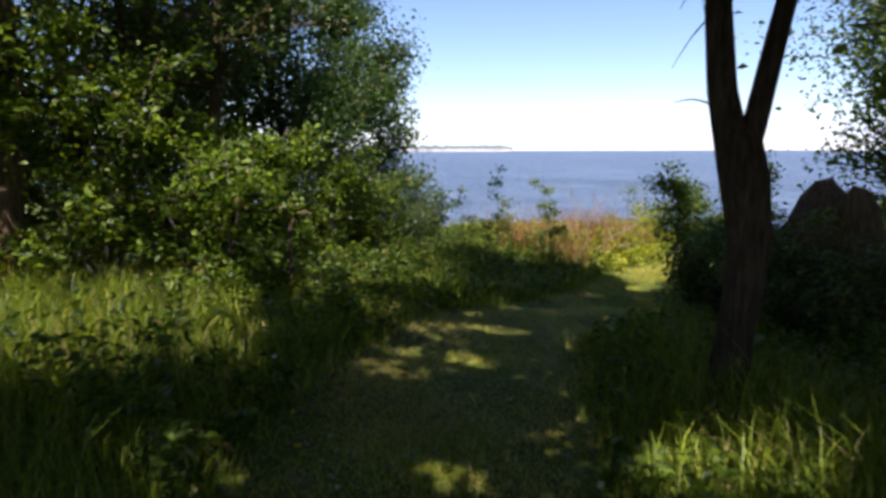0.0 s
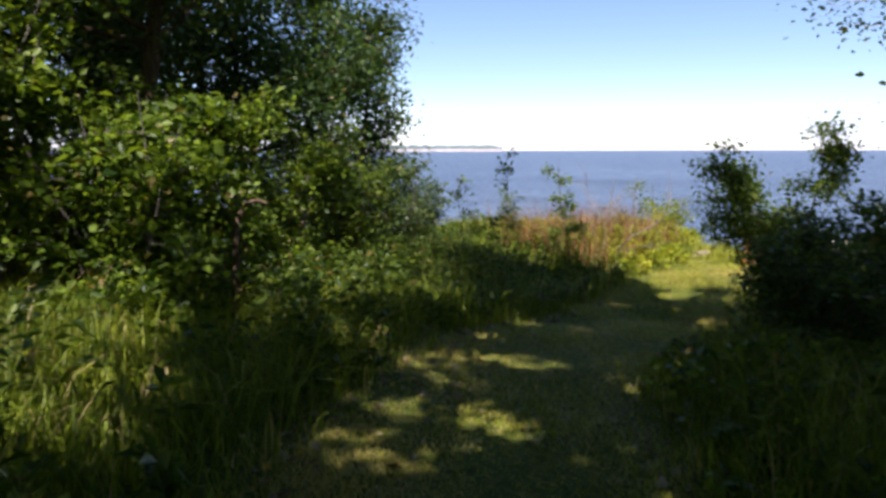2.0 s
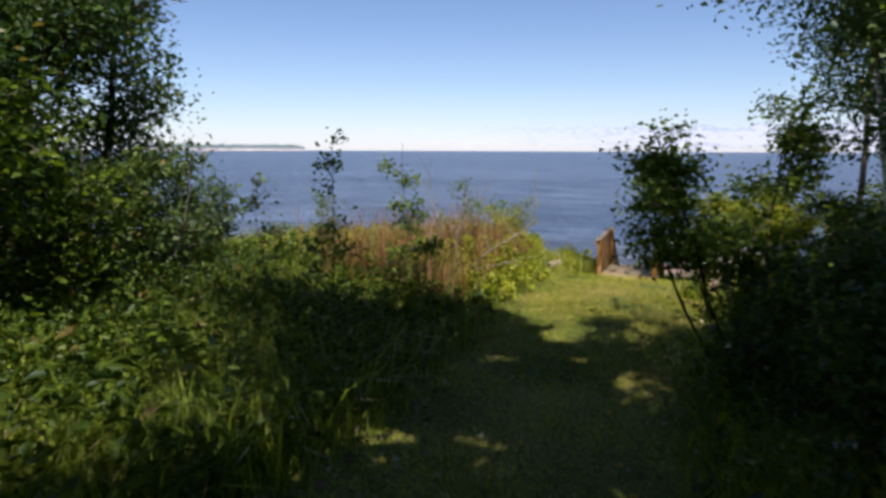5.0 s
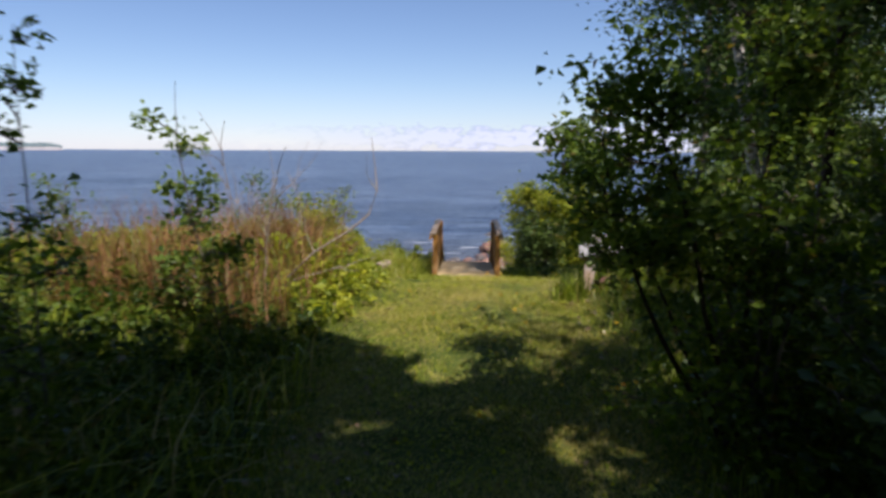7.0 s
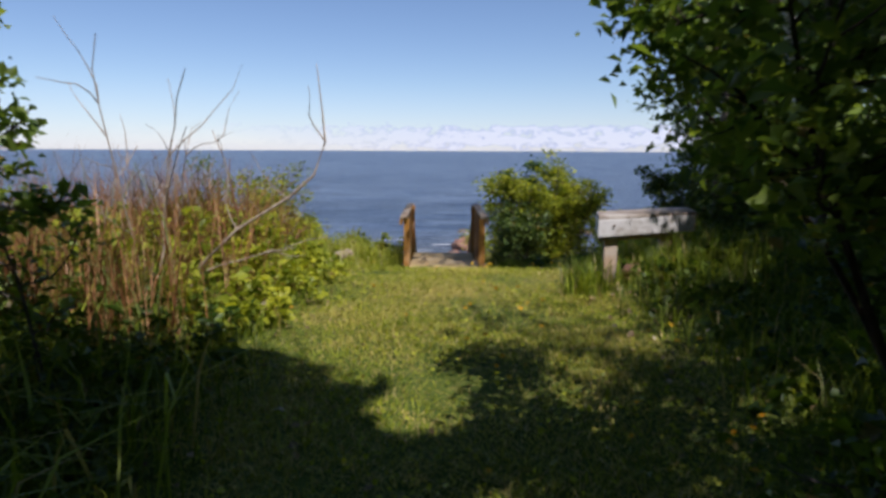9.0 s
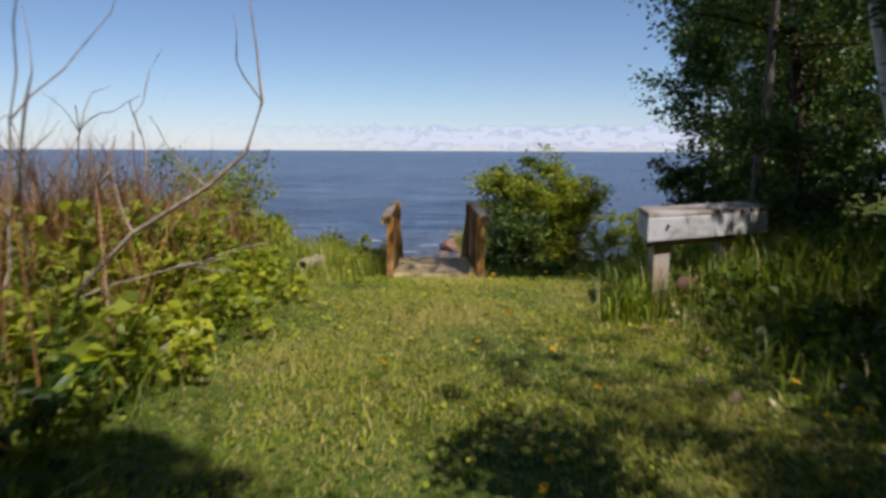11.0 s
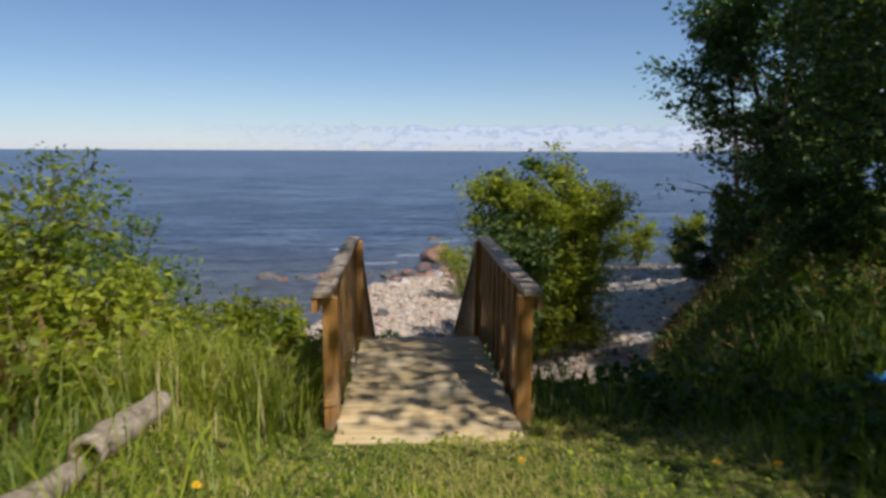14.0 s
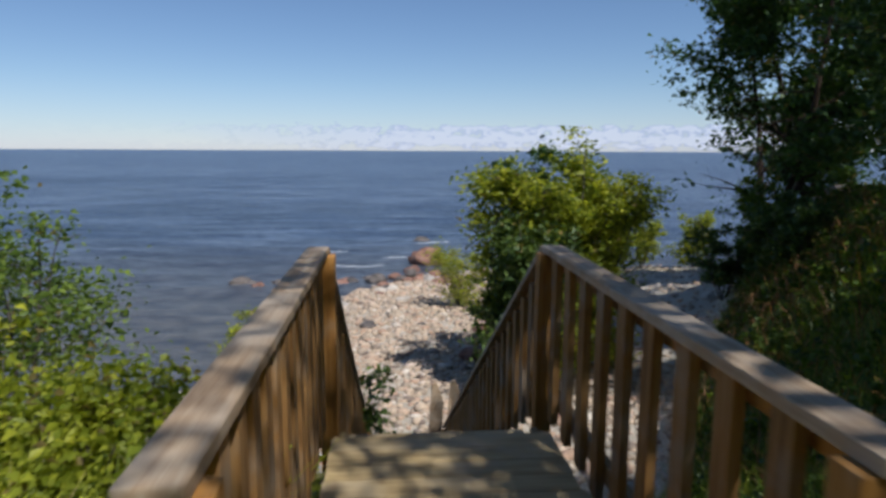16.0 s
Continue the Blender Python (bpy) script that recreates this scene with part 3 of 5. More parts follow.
def plant(name, base, stems, limbs, twigs, leaves, size, bark, leafmat, label, category, seed, group="",
          leaf_from=0.15, clump=0.16, limb_len=1.0, limb_from=0.25, lift=0.05, flat=0.35, aspect=0.62, round_crown=False, shrub=False, fine=6):
    """A tree or shrub: stems, side limbs with twigs, and leaves in clumps about the twigs.
    stems: (direction, length, radius) each."""
    rng = np.random.default_rng(seed)
    root = thing(name, Matrix.Translation(base), label, category, group)
    anchors = []
    for d, length, r in stems:
        st = limb(rng, (rng.normal(0, 0.03), rng.normal(0, 0.03), -0.12), d, length, r, r * 0.18, 12, 0.06, 0.03)
        own = [st]
        for _ in range(limbs):
            k = rng.uniform(limb_from, 0.98)
            i = min(int(k * 12), 11)
            p = st[0][i] + (st[0][i + 1] - st[0][i]) * (k * 12 - i)
            a = rng.uniform(0, 2 * np.pi)
            dd = np.array([np.cos(a), np.sin(a), rng.uniform(0.0, 0.7)])
            shape = math.sin(math.pi * (0.22 + 0.66 * (k - limb_from) / (1 - limb_from))) if round_crown else 1.15 - 0.75 * k
            ll = limb_len * shape * rng.uniform(0.6, 1.2)
            lb = limb(rng, p, dd, ll, max(0.006, st[1][i] * 0.45), 0.004, 6, 0.16, lift)
            group_lines = [lb]
            for _ in range(twigs):
                q = rng.uniform(leaf_from, 1.0) * 6
                j = min(int(q), 5)
                pp = lb[0][j] + (lb[0][j + 1] - lb[0][j]) * (q - j)
                td = rng.normal(0, 1, 3)
                td[2] = td[2] * flat + 0.1
                tw = limb(rng, pp, td, ll * rng.uniform(0.15, 0.4), 0.005, 0.002, 3, 0.2, lift * 0.5)
                group_lines.append(tw)
                anchors.append(tw[0][1:])
            anchors.append(lb[0][3:])
            if shrub:
                own += group_lines
            else:
                child("branch", mesh_np("branch", *tubes(group_lines, 4), bark, True), root)
        nm = "stem" if shrub else "trunk"
        child(nm, mesh_np(nm, *tubes(own, 4 if shrub else fine), bark, True), root)
    if leaves:
        anchors = np.concatenate(anchors)
        anchors = anchors[rng.uniform(0, 1, len(anchors)) < 0.42]
        pick = rng.integers(0, len(anchors), leaves)
        c = anchors[pick] + rng.normal(0, clump, (leaves, 3)) * np.array([1, 1, 0.7])
        c = c[thin_canopy(c + np.array(base))]
        v, f = leaf_cards(rng, c, size, aspect)
        child("foliage" if shrub else "crown", mesh_np("foliage", v, f, leafmat), root)
    return root


def blades(rng, x, y, height, width, lean, droop=0.3):
    """Grass blades: two bent segments each."""
    n = len(x)
    z = ground_z(x, y) - 0.01
    base = np.stack([x, y, z], -1)
    a = rng.uniform(0, 2 * np.pi, n)
    d = np.stack([np.cos(a), np.sin(a), np.zeros(n)], -1)
    s = np.stack([-np.sin(a), np.cos(a), np.zeros(n)], -1)
    h = (height * rng.uniform(0.45, 1.25, n))[:, None]
    w = (width * rng.uniform(0.6, 1.3, n))[:, None]
    le = (lean * rng.uniform(0.2, 1.3, n))[:, None] * h
    up = np.array([[0, 0, 1.0]])
    mid = base + up * h * 0.6 + d * le * 0.35
    tip = base + up * h * (1 - droop * rng.uniform(0, 1, n))[:, None] + d * le
    v = np.stack([base - s * w, base + s * w, mid + s * w * 0.8, mid - s * w * 0.8, tip], 1)
    b = (np.arange(n) * 5)[:, None]
    f = np.concatenate([b + np.array([[0, 1, 2]]), b + np.array([[0, 2, 3]]), b + np.array([[3, 2, 4]])])
    return v.reshape(-1, 3), f


def scatter(rng, n, x0, x1, y0, y1, keep):
    x = rng.uniform(x0, x1, n)
    y = rng.uniform(y0, y1, n)
    k = keep(x, y)
    m = rng.uniform(0, 1, n) < k
    return x[m], y[m]


# the mown way: its middle and half width along y
WAY_Y = [-24, -19.3, -17, -15.8, -13, -11, -8.4, -6, -3, 0]
WAY_X = [8.6, 5.1, 3.1, 2.3, 0.75, 0.5, 0.3, 0.35, 0.15, 0.0]
WAY_W = [1.3, 1.1, 1.0, 0.95, 0.85, 0.85, 1.0, 1.25, 1.2, 1.45]


def way_off(x, y):
    """How far a place lies outside the mown way, in half widths less one."""
    return np.abs(x - np.interp(y, WAY_Y, WAY_X)) / np.interp(y, WAY_Y, WAY_W)


# ---- stairs with railings ----
DECK_Z = 0.03
FLIGHT_Y = 2.55
SLOPE = math.radians(31.0)
RISE, RUN, STEPS = 0.185, 0.308, 22
CAP_TOP = 0.83
CAP_T = 0.038


def stairway():
    root = thing("stairway", Matrix.Rotation(math.radians(1.5), 4, 'Z'), "weathered timber stairs with picket railings down to the beach", "stairs")
    landing = thing("landing", Matrix.Identity(4), "", "")
    landing.parent = root
    plank_me = {}

    def plank(w, d, key):
        if key not in plank_me:
            bm = box_bm(w, d, 0.038, 0.005)
            me = bpy.data.meshes.new("plank")
            bm.to_mesh(me)
            bm.free()
            me.materials.append(PLANK)
            plank_me[key] = me
        return plank_me[key]

    rng = random.Random(3)
    # upper part of the landing, then a lower part one small step down
    y = -0.32
    for i in range(17):
        low = i >= 7
        z = DECK_Z - (0.1 if low else 0.0) - 0.019
        ob = child("plank", plank(1.1, 0.138, "deck"), landing)
        ob.location = (rng.uniform(-0.008, 0.008), y + 0.07, z)
        ob.rotation_euler = (0, rng.uniform(-0.003, 0.003), rng.uniform(-0.006, 0.006))
        y += 0.144 if i != 6 else 0.152
    part("fascia", box_bm(1.1, 0.038, 0.16, 0.004, (0, -0.345, DECK_Z - 0.085)), STRINGER, landing)
    for x in (-0.5, 0.5):
        part("joist", box_bm(0.038, 1.05, 0.14, 0.004, (x, 0.2, DECK_Z - 0.115)), STRINGER, landing)
        part("joist", box_bm(0.038, 1.5, 0.14, 0.004, (x, 1.55, DECK_Z - 0.215)), STRINGER, landing)
    # treads
    top = DECK_Z - 0.1
    for i in range(STEPS):
        yy = FLIGHT_Y - 0.42 + RUN * (i + 1)
        zz = top - RISE * (i + 1) - 0.019
        tread = child("tread", None, root)
        for k in range(2):
            ob = child("plank", plank(1.0, 0.138, "tread"), tread)
            ob.location = (rng.uniform(-0.006, 0.006), yy - 0.072 + 0.144 * k, zz)
            ob.rotation_euler = (0, 0, rng.uniform(-0.006, 0.006))
    length = math.hypot(RUN * STEPS, RISE * STEPS)
    for x in (-0.525, 0.525):
        bm = box_bm(0.04, length + 0.2, 0.26, 0.004)
        bmesh.ops.rotate(bm, verts=bm.verts, cent=(0, 0, 0), matrix=Matrix.Rotation(-math.atan2(RISE, RUN), 3, 'X'))
        bmesh.ops.translate(bm, verts=bm.verts, vec=(x, FLIGHT_Y - 0.3 + RUN * STEPS / 2, top - RISE * STEPS / 2 - 0.2))
        part("stringer", bm, STRINGER, root)

    slope = math.atan2(RISE, RUN)
    end_y = FLIGHT_Y + RUN * (STEPS - 1.0)
    for side in (-1, 1):
        rail = thing("railing", Matrix.Identity(4), "picket railing with a flat weathered cap board", "")
        rail.parent = root
        # level cap in two boards butted together, sloping cap below
        xc = side * 0.635
        for y0, y1 in ((0.0, 1.42), (1.424, FLIGHT_Y - 0.01)):
            part("cap_board", box_bm(0.115, y1 - y0, CAP_T, 0.006, (xc, (y0 + y1) / 2, CAP_TOP - CAP_T / 2), 0.002, side + 3, 1), CAPRAIL, rail)
        run = end_y - FLIGHT_Y
        bm = box_bm(0.115, run / math.cos(slope), CAP_T, 0.006)
        bmesh.ops.rotate(bm, verts=bm.verts, cent=(0, 0, 0), matrix=Matrix.Rotation(-slope, 3, 'X'))
        bmesh.ops.translate(bm, verts=bm.verts, vec=(xc, FLIGHT_Y + run / 2, CAP_TOP - CAP_T / 2 - run / 2 * math.tan(slope)))
        part("cap_board", bm, CAPRAIL, rail)
        # side boards under the cap and near the foot
        xs = side * 0.655
        part("side_board", box_bm(0.036, FLIGHT_Y - 0.02, 0.088, 0.004, (xs + side * 0.024, FLIGHT_Y / 2, CAP_TOP - CAP_T - 0.046)), POST, rail)
        part("side_board", box_bm(0.036, FLIGHT_Y - 0.14, 0.088, 0.004, (xs, FLIGHT_Y / 2 + 0.06, DECK_Z - 0.03)), STRINGER, rail)
        for dz in (CAP_TOP - CAP_T - 0.056, 0.0):
            bm = box_bm(0.036, run / math.cos(slope), 0.088, 0.004)
            bmesh.ops.rotate(bm, verts=bm.verts, cent=(0, 0, 0), matrix=Matrix.Rotation(-slope, 3, 'X'))
            bmesh.ops.translate(bm, verts=bm.verts, vec=(xs, FLIGHT_Y + run / 2, dz - run / 2 * math.tan(slope)))
            part("side_board", bm, POST, rail)
        # posts
        for py, pz0, pz1 in ((0.06, -0.35, CAP_TOP - CAP_T - 0.001), (FLIGHT_Y - 0.06, -0.75, CAP_TOP - CAP_T - 0.001)):
            part("post", box_bm(0.092, 0.092, pz1 - pz0, 0.006, (side * 0.59, py, (pz0 + pz1) / 2)), POST, rail)
        part("post", box_bm(0.092, 0.092, 1.5, 0.006, (side * 0.59, end_y - 0.06, CAP_TOP - run * math.tan(slope) - 0.79)), POST, rail)
        # pickets
        bm = box_bm(0.036, 0.09, 0.9, 0.003)
        pm = bpy.data.meshes.new("picket")
        bm.to_mesh(pm)
        bm.free()
        pm.materials.append(PICKET)
        py = 0.33
        while py < FLIGHT_Y - 0.15:
            ob = child("picket", pm, rail)
            ob.location = (side * 0.616, py + rng.uniform(-0.004, 0.004), CAP_TOP - CAP_T - 0.452)
            ob.rotation_euler = (rng.uniform(-0.006, 0.006), rng.uniform(-0.004, 0.004), 0)
            py += 0.25 if side > 0 else 0.165
        bm = box_bm(0.036, 0.09, 0.84, 0.003)
        pm2 = bpy.data.meshes.new("picket")
        bm.to_mesh(pm2)
        bm.free()
        pm2.materials.append(PICKET)
        py = FLIGHT_Y + 0.09
        while py < end_y - 0.12:
            ob = child("picket", pm2, rail)
            ob.location = (side * 0.616, py, CAP_TOP - CAP_T - 0.472 - (py - FLIGHT_Y) * math.tan(slope))
            py += 0.24
    return root, end_y


stairs, stair_end = stairway()


def pointed_board(x, y, lean):
    """A short upright board with a slanting cut top, at the stair foot."""
    bm = bmesh.new()
    w, h = 0.11, 1.9
    prof = [(-w, 0), (w, 0), (w, h - 0.34), (-0.04, h), (-w, h - 0.04)]
    lo = [bm.verts.new((px, -0.02, pz)) for px, pz in prof]
    hi = [bm.verts.new((px, 0.02, pz)) for px, pz in prof]
    bm.faces.new(lo)
    bm.faces.new(hi[::-1])
    for i in range(5):
        j = (i + 1) % 5
        bm.faces.new((lo[j], lo[i], hi[i], hi[j]))
    bmesh.ops.recalc_face_normals(bm, faces=bm.faces)
    bmesh.ops.bevel(bm, geom=list(bm.edges), offset=0.006, segments=1, affect='EDGES')
    me = bpy.data.meshes.new("stair_foot_board")
    bm.to_mesh(me)
    bm.free()
    me.materials.append(CAPRAIL)
    ob = tagged(new("stair_foot_board", me), "grey weathered upright board with a slanting top at the stair foot", "board", "stair foot boards")
    ob.matrix_basis = pose(x, y, gz(x, y) - 0.1, 0, lean, 12)


pointed_board(0.16, 9.2, 4)
pointed_board(0.44, 9.3, 5)


def bench(x, y):
    """A squared beam on block legs; the beam's ends are cut askew."""
    z = gz(x + 0.5, y + 0.4) - 0.02
    root = thing("bench", Matrix.Translation((x, y, z)), "rough timber bench with flaking white paint on block legs", "bench")
    skew = Matrix(((0.886, 0.17, 0), (0.464, 0.985, 0), (0, 0, 1)))
    top = 1.22 - z

    def add(name, bm, mat, label=""):
        bmesh.ops.transform(bm, matrix=skew.to_4x4(), verts=bm.verts)
        part(name, bm, mat, root, label)

    add("seat_beam", box_bm(1.32, 0.6, 0.175, 0.014, (0.66, 0.3, top - 0.12), 0.006, 4, 3), BEAM, "thick beam with flaking whitish paint")
    add("seat_top", box_bm(1.32, 0.605, 0.036, 0.012, (0.662, 0.305, top - 0.016), 0.009, 9, 4), BEAM_TOP, "bare worn top board with splits")
    for bx in (0.1, 0.86):
        add("leg", box_bm(0.17, 0.34, top - 0.2, 0.012, (bx + 0.08, 0.28, (top - 0.2) / 2 - 0.04), 0.008, bx, 2), BLOCK)
    add("crosspiece", box_bm(0.95, 0.2, 0.07, 0.01, (0.5, 0.3, top - 0.243), 0.004, 2, 1), BLOCK)
    bolt = bmesh.new()
    bmesh.ops.create_cone(bolt, cap_ends=True, segments=10, radius1=0.015, radius2=0.012, depth=0.03, matrix=Matrix.Translation((0.2, -0.01, top - 0.1)) @ Matrix.Rotation(math.pi / 2, 4, 'X'))
    add("bolt", bolt, IRON, "rusty bolt head")


bench(1.57, -3.75)


def rock_mesh(name, mat, seed, sub=3, rough=0.35):
    bm = bmesh.new()
    bmesh.ops.create_icosphere(bm, subdivisions=sub, radius=0.5)
    o = Vector((seed * 3.1, seed * 1.3, seed * 7.7))
    for v in bm.verts:
        n = v.co.normalized()
        k = 1 + rough * noise.noise(n * 1.4 + o) + rough * 0.5 * noise.noise(n * 3.3 + o) + rough * 0.22 * noise.noise(n * 8 + o)
        v.co = n * 0.5 * k
        v.co.z = max(v.co.z, -0.32)
    me = bpy.data.meshes.new(name)
    bm.to_mesh(me)
    bm.free()
    for p in me.polygons:
        p.use_smooth = sub >= 3
    me.materials.append(mat)
    return me


ROCKS = {k: [rock_mesh("boulder", m, s + i * 10, 3) for i in range(3)] for s, (k, m) in enumerate((("red", ROCK_RED), ("pale", ROCK_PALE), ("dark", ROCK_DARK)))}


def rock(kind, x, y, sx, sy, sz, yaw, label, name="boulder", group="beach boulders", sink=0.2, i=0):
    ob = new(name, ROCKS[kind][i % 3])
    base = max(gz(x, y), WATER_Z - 0.3)
    ob.matrix_basis = Matrix.Translation((x, y, base + sz * (0.32 - sink))) @ Matrix.Rotation(math.radians(yaw), 4, 'Z') @ Matrix.Diagonal((sx, sy, sz, 1))
    tagged(ob, label, "rock", group)


rock("red", 1.15, 37.5, 2.2, 1.8, 1.7, 20, "large reddish granite boulder at the water's edge", sink=0.1)
rock("red", 0.1, 34.6, 1.15, 0.9, 0.85, 70, "reddish granite boulder on the shore", i=1)
rock("dark", 1.0, 47.0, 1.4, 1.0, 0.8, 10, "dark wet boulder standing in the lake", sink=0.1, i=1)
rock("dark", -2.2, 33.0, 0.9, 0.6, 0.5, 40, "dark wet stone at the waterline", i=2)
rock("red", -4.6, 25.4, 0.9, 0.7, 0.55, 0, "reddish stone at the waterline", i=2)
rock("red", -6.3, 25.9, 1.3, 0.9, 0.5, 30, "reddish stone lying in shallow water", sink=0.05)
rock("red", 1.95, 17.0, 1.25, 0.8, 0.6, 15, "reddish granite boulder on the pebbles", i=1)
rock("pale", 2.6, 14.0, 0.8, 0.6, 0.45, 50, "pale limestone block on the pebbles", i=2)
rock("red", 1.9, 31.0, 1.6, 1.0, 0.5, 5, "flat reddish rock on the beach", i=2)
rock("dark", 10.5, 46.0, 1.6, 1.2, 0.9, 5, "dark boulder at the water's edge", i=0)
rock("red", 12.0, 47.5, 1.8, 1.2, 1.0, 25, "reddish boulder at the water's edge", i=1)
rock("red", 2.08, -3.42, 0.34, 0.2, 0.2, 25, "brownish stone block lying under the bench", "stone", "stones under the bench", i=1)
rock("red", 2.44, -3.3, 0.26, 0.2, 0.17, 70, "brownish stone block lying under the bench", "stone", "stones under the bench", i=2)
rock("red", 2.2, -3.62, 0.16, 0.12, 0.09, 10, "small reddish stone beside the bench", "stone", "stones under the bench", i=0)
_r = random.Random(11)
for k in range(24):
    x = -8.5 + 9.5 * k / 23 + _r.uniform(-0.3, 0.3)
    y = 31.0 + 0.25 * x * 0.6 + 2.0 + _r.uniform(-0.8, 0.8)
    q = _r.uniform(0.35, 0.95)
    kind = _r.choice(["red", "dark", "red", "dark"])
    word = {"red": "reddish", "pale": "pale grey", "dark": "dark wet"}[kind]
    rock(kind, x, y, q * _r.uniform(0.9, 1.5), q, q * _r.uniform(0.6, 0.9), _r.uniform(0, 180), word + " stone in the shallows off the beach", "stone", "shallows stones", 0.0, k)
for k in range(64):
    x = _r.uniform(-4, 6)
    s = float(np.interp(x, SHORE_X, SHORE_Y))
    y = s + _r.gauss(-0.6, 1.0) if k < 40 else _r.uniform(11, s)
    q = _r.uniform(0.18, 0.55)
    kind = _r.choice(["red", "pale", "pale", "dark"])
    word = {"red": "reddish", "pale": "pale grey", "dark": "dark wet"}[kind]
    rock(kind, x, y, q * _r.uniform(0.9, 1.6), q, q * _r.uniform(0.5, 0.8), _r.uniform(0, 180), word + " stone among the beach pebbles", "stone", "beach stones", i=k)
for k in range(26):
    x = _r.uniform(7, 16)
    y = _r.uniform(18, 32)
    q = _r.uniform(0.25, 0.8)
    rock("pale", x, y, q * 1.3, q, q * 0.55, _r.uniform(0, 180), "pale stone on the far stretch of beach", "stone", "beach stones", i=k)


def pebbles():
    rng = np.random.default_rng(8)
    bm = bmesh.new()
    bmesh.ops.create_icosphere(bm, subdivisions=1, radius=0.5)
    pv = np.array([v.co[:] for v in bm.verts])
    pf = np.array([[v.index for v in f.verts] for f in bm.faces])
    bm.free()
    n = 15000
    x = np.concatenate([rng.uniform(-4.5, 6.5, n), rng.uniform(6.5, 22, 2600)])
    y = np.concatenate([rng.uniform(8.5, 36, n), rng.uniform(14, 42, 2600)])
    s = np.interp(x, SHORE_X, SHORE_Y)
    k = (y < s + 1.5) & (ground_z(x, y) < -3.6)
    x, y = x[k], y[k]
    m = len(x)
    size = rng.lognormal(-2.1, 0.42, m).clip(0.05, 0.4)
    sc = np.stack([size * rng.uniform(0.9, 1.6, m), size, size * rng.uniform(0.45, 0.75, m)], -1)
    a = rng.uniform(0, 6.28, m)
    lump = 1 + rng.normal(0, 0.12, (m, len(pv), 1))
    v = pv[None] * lump * sc[:, None]
    c, t = np.cos(a)[:, None], np.sin(a)[:, None]
    v = np.stack([v[..., 0] * c - v[..., 1] * t, v[..., 0] * t + v[..., 1] * c, v[..., 2]], -1)
    v += np.stack([x, y, ground_z(x, y) + size * 0.12], -1)[:, None]
    f = pf[None] + (np.arange(m) * len(pv))[:, None, None]
    ob = new("pebbles", mesh_np("pebbles", v.reshape(-1, 3), f.reshape(-1, 3), PEBBLE, True))
    tagged(ob, "pale rounded pebbles and cobbles covering the beach", "pebbles", kind="stuff")


pebbles()


def foam_line(x0, x1, y, seed):
    """A thin broken crest of foam on the water."""
    rg = np.random.default_rng(seed)
    n = 26
    xs = np.linspace(x0, x1, n)
    mid = y + 0.5 * np.sin(xs * 0.9 + seed) + rg.normal(0, 0.06, n)
    w = np.abs(rg.normal(0.05, 0.06, n)) * np.sin(np.linspace(0, np.pi, n)) + 0.01
    z = np.full(n, WATER_Z + 0.075)
    v = np.concatenate([np.stack([xs, mid - w, z - 0.02], -1), np.stack([xs, mid, z], -1), np.stack([xs, mid + w, z - 0.03], -1)])
    f = [(r * n + i, r * n + i + 1, (r + 1) * n + i + 1, (r + 1) * n + i) for r in range(2) for i in range(n - 1)]
    ob = new("wave_foam", mesh_np("wave_foam", v, f, FOAM, True))
    tagged(ob, "thin white foam crest of a small wave", "foam", "small wave crests")


for k, (x0, x1, yy) in enumerate(((-4.5, -1.5, 36.5), (-1.6, 0.4, 38.6), (-6.5, -4.0, 42.0), (0.5, 3.0, 46.0))):
    foam_line(x0, x1, yy, k + 1)


def log(a, b, r0, r1, label):
    a, b = np.array(a), np.array(b)
    rng = np.random.default_rng(4)
    root = thing("log", Matrix.Translation(tuple(a)), label, "log")
    d = b - a
    n = 14
    pts = np.linspace(0, 1, n)[:, None] * d
    pts[1:-1] += rng.normal(0, 0.004, (n - 2, 3))
    rad = np.linspace(r0, r1, n) * (1 + 0.07 * np.sin(np.linspace(0, 7, n) + a[1]) + rng.normal(0, 0.012, n))
    # outer bark, the cut rim and the hollow inside in one skin
    outer = [(p, r) for p, r in zip(pts, rad)]
    dirn = d / np.linalg.norm(d)
    inner = [(pts[0] + dirn * 0.002, rad[0] * 0.74), (pts[0] + dirn * 0.16, rad[0] * 0.55), (pts[0] + dirn * 0.2, rad[0] * 0.02)]
    tail = [(pts[-1] + dirn * 0.04, rad[-1] * 0.6), (pts[-1] + dirn * 0.05, rad[-1] * 0.02)]
    seq = inner[::-1] + outer + tail
    v = []
    t = dirn
    u = np.cross(t, [0, 0, 1.0])
    u /= np.linalg.norm(u)
    w = np.cross(u, t)
    ang = np.linspace(0, 2 * np.pi, 18, endpoint=False)
    for p, r in seq:
        jag = 1 + 0.07 * np.sin(ang * 3 + p[0] * 9) + rng.normal(0, 0.025, 18)
        v.append(p + (r * jag)[:, None] * (np.cos(ang)[:, None] * u + np.sin(ang)[:, None] * w))
    v = np.concatenate(v)
    f = []
    for i in range(len(seq) - 1):
        for j in range(18):
            k = (j + 1) % 18
            f.append((i * 18 + j, i * 18 + k, (i + 1) * 18 + k, (i + 1) * 18 + j))
    child("trunk", mesh_np("trunk", v, f, LOG_BARK, True), root)


log((-1.5, -1.1, 0.34), (-1.44, -0.42, 0.31), 0.085, 0.078, "weathered grey log with a hollow cut end in grass")
log((-1.66, -2.1, 0.38), (-1.52, -1.14, 0.28), 0.072, 0.068, "grey end of a fallen log sunk in grass")


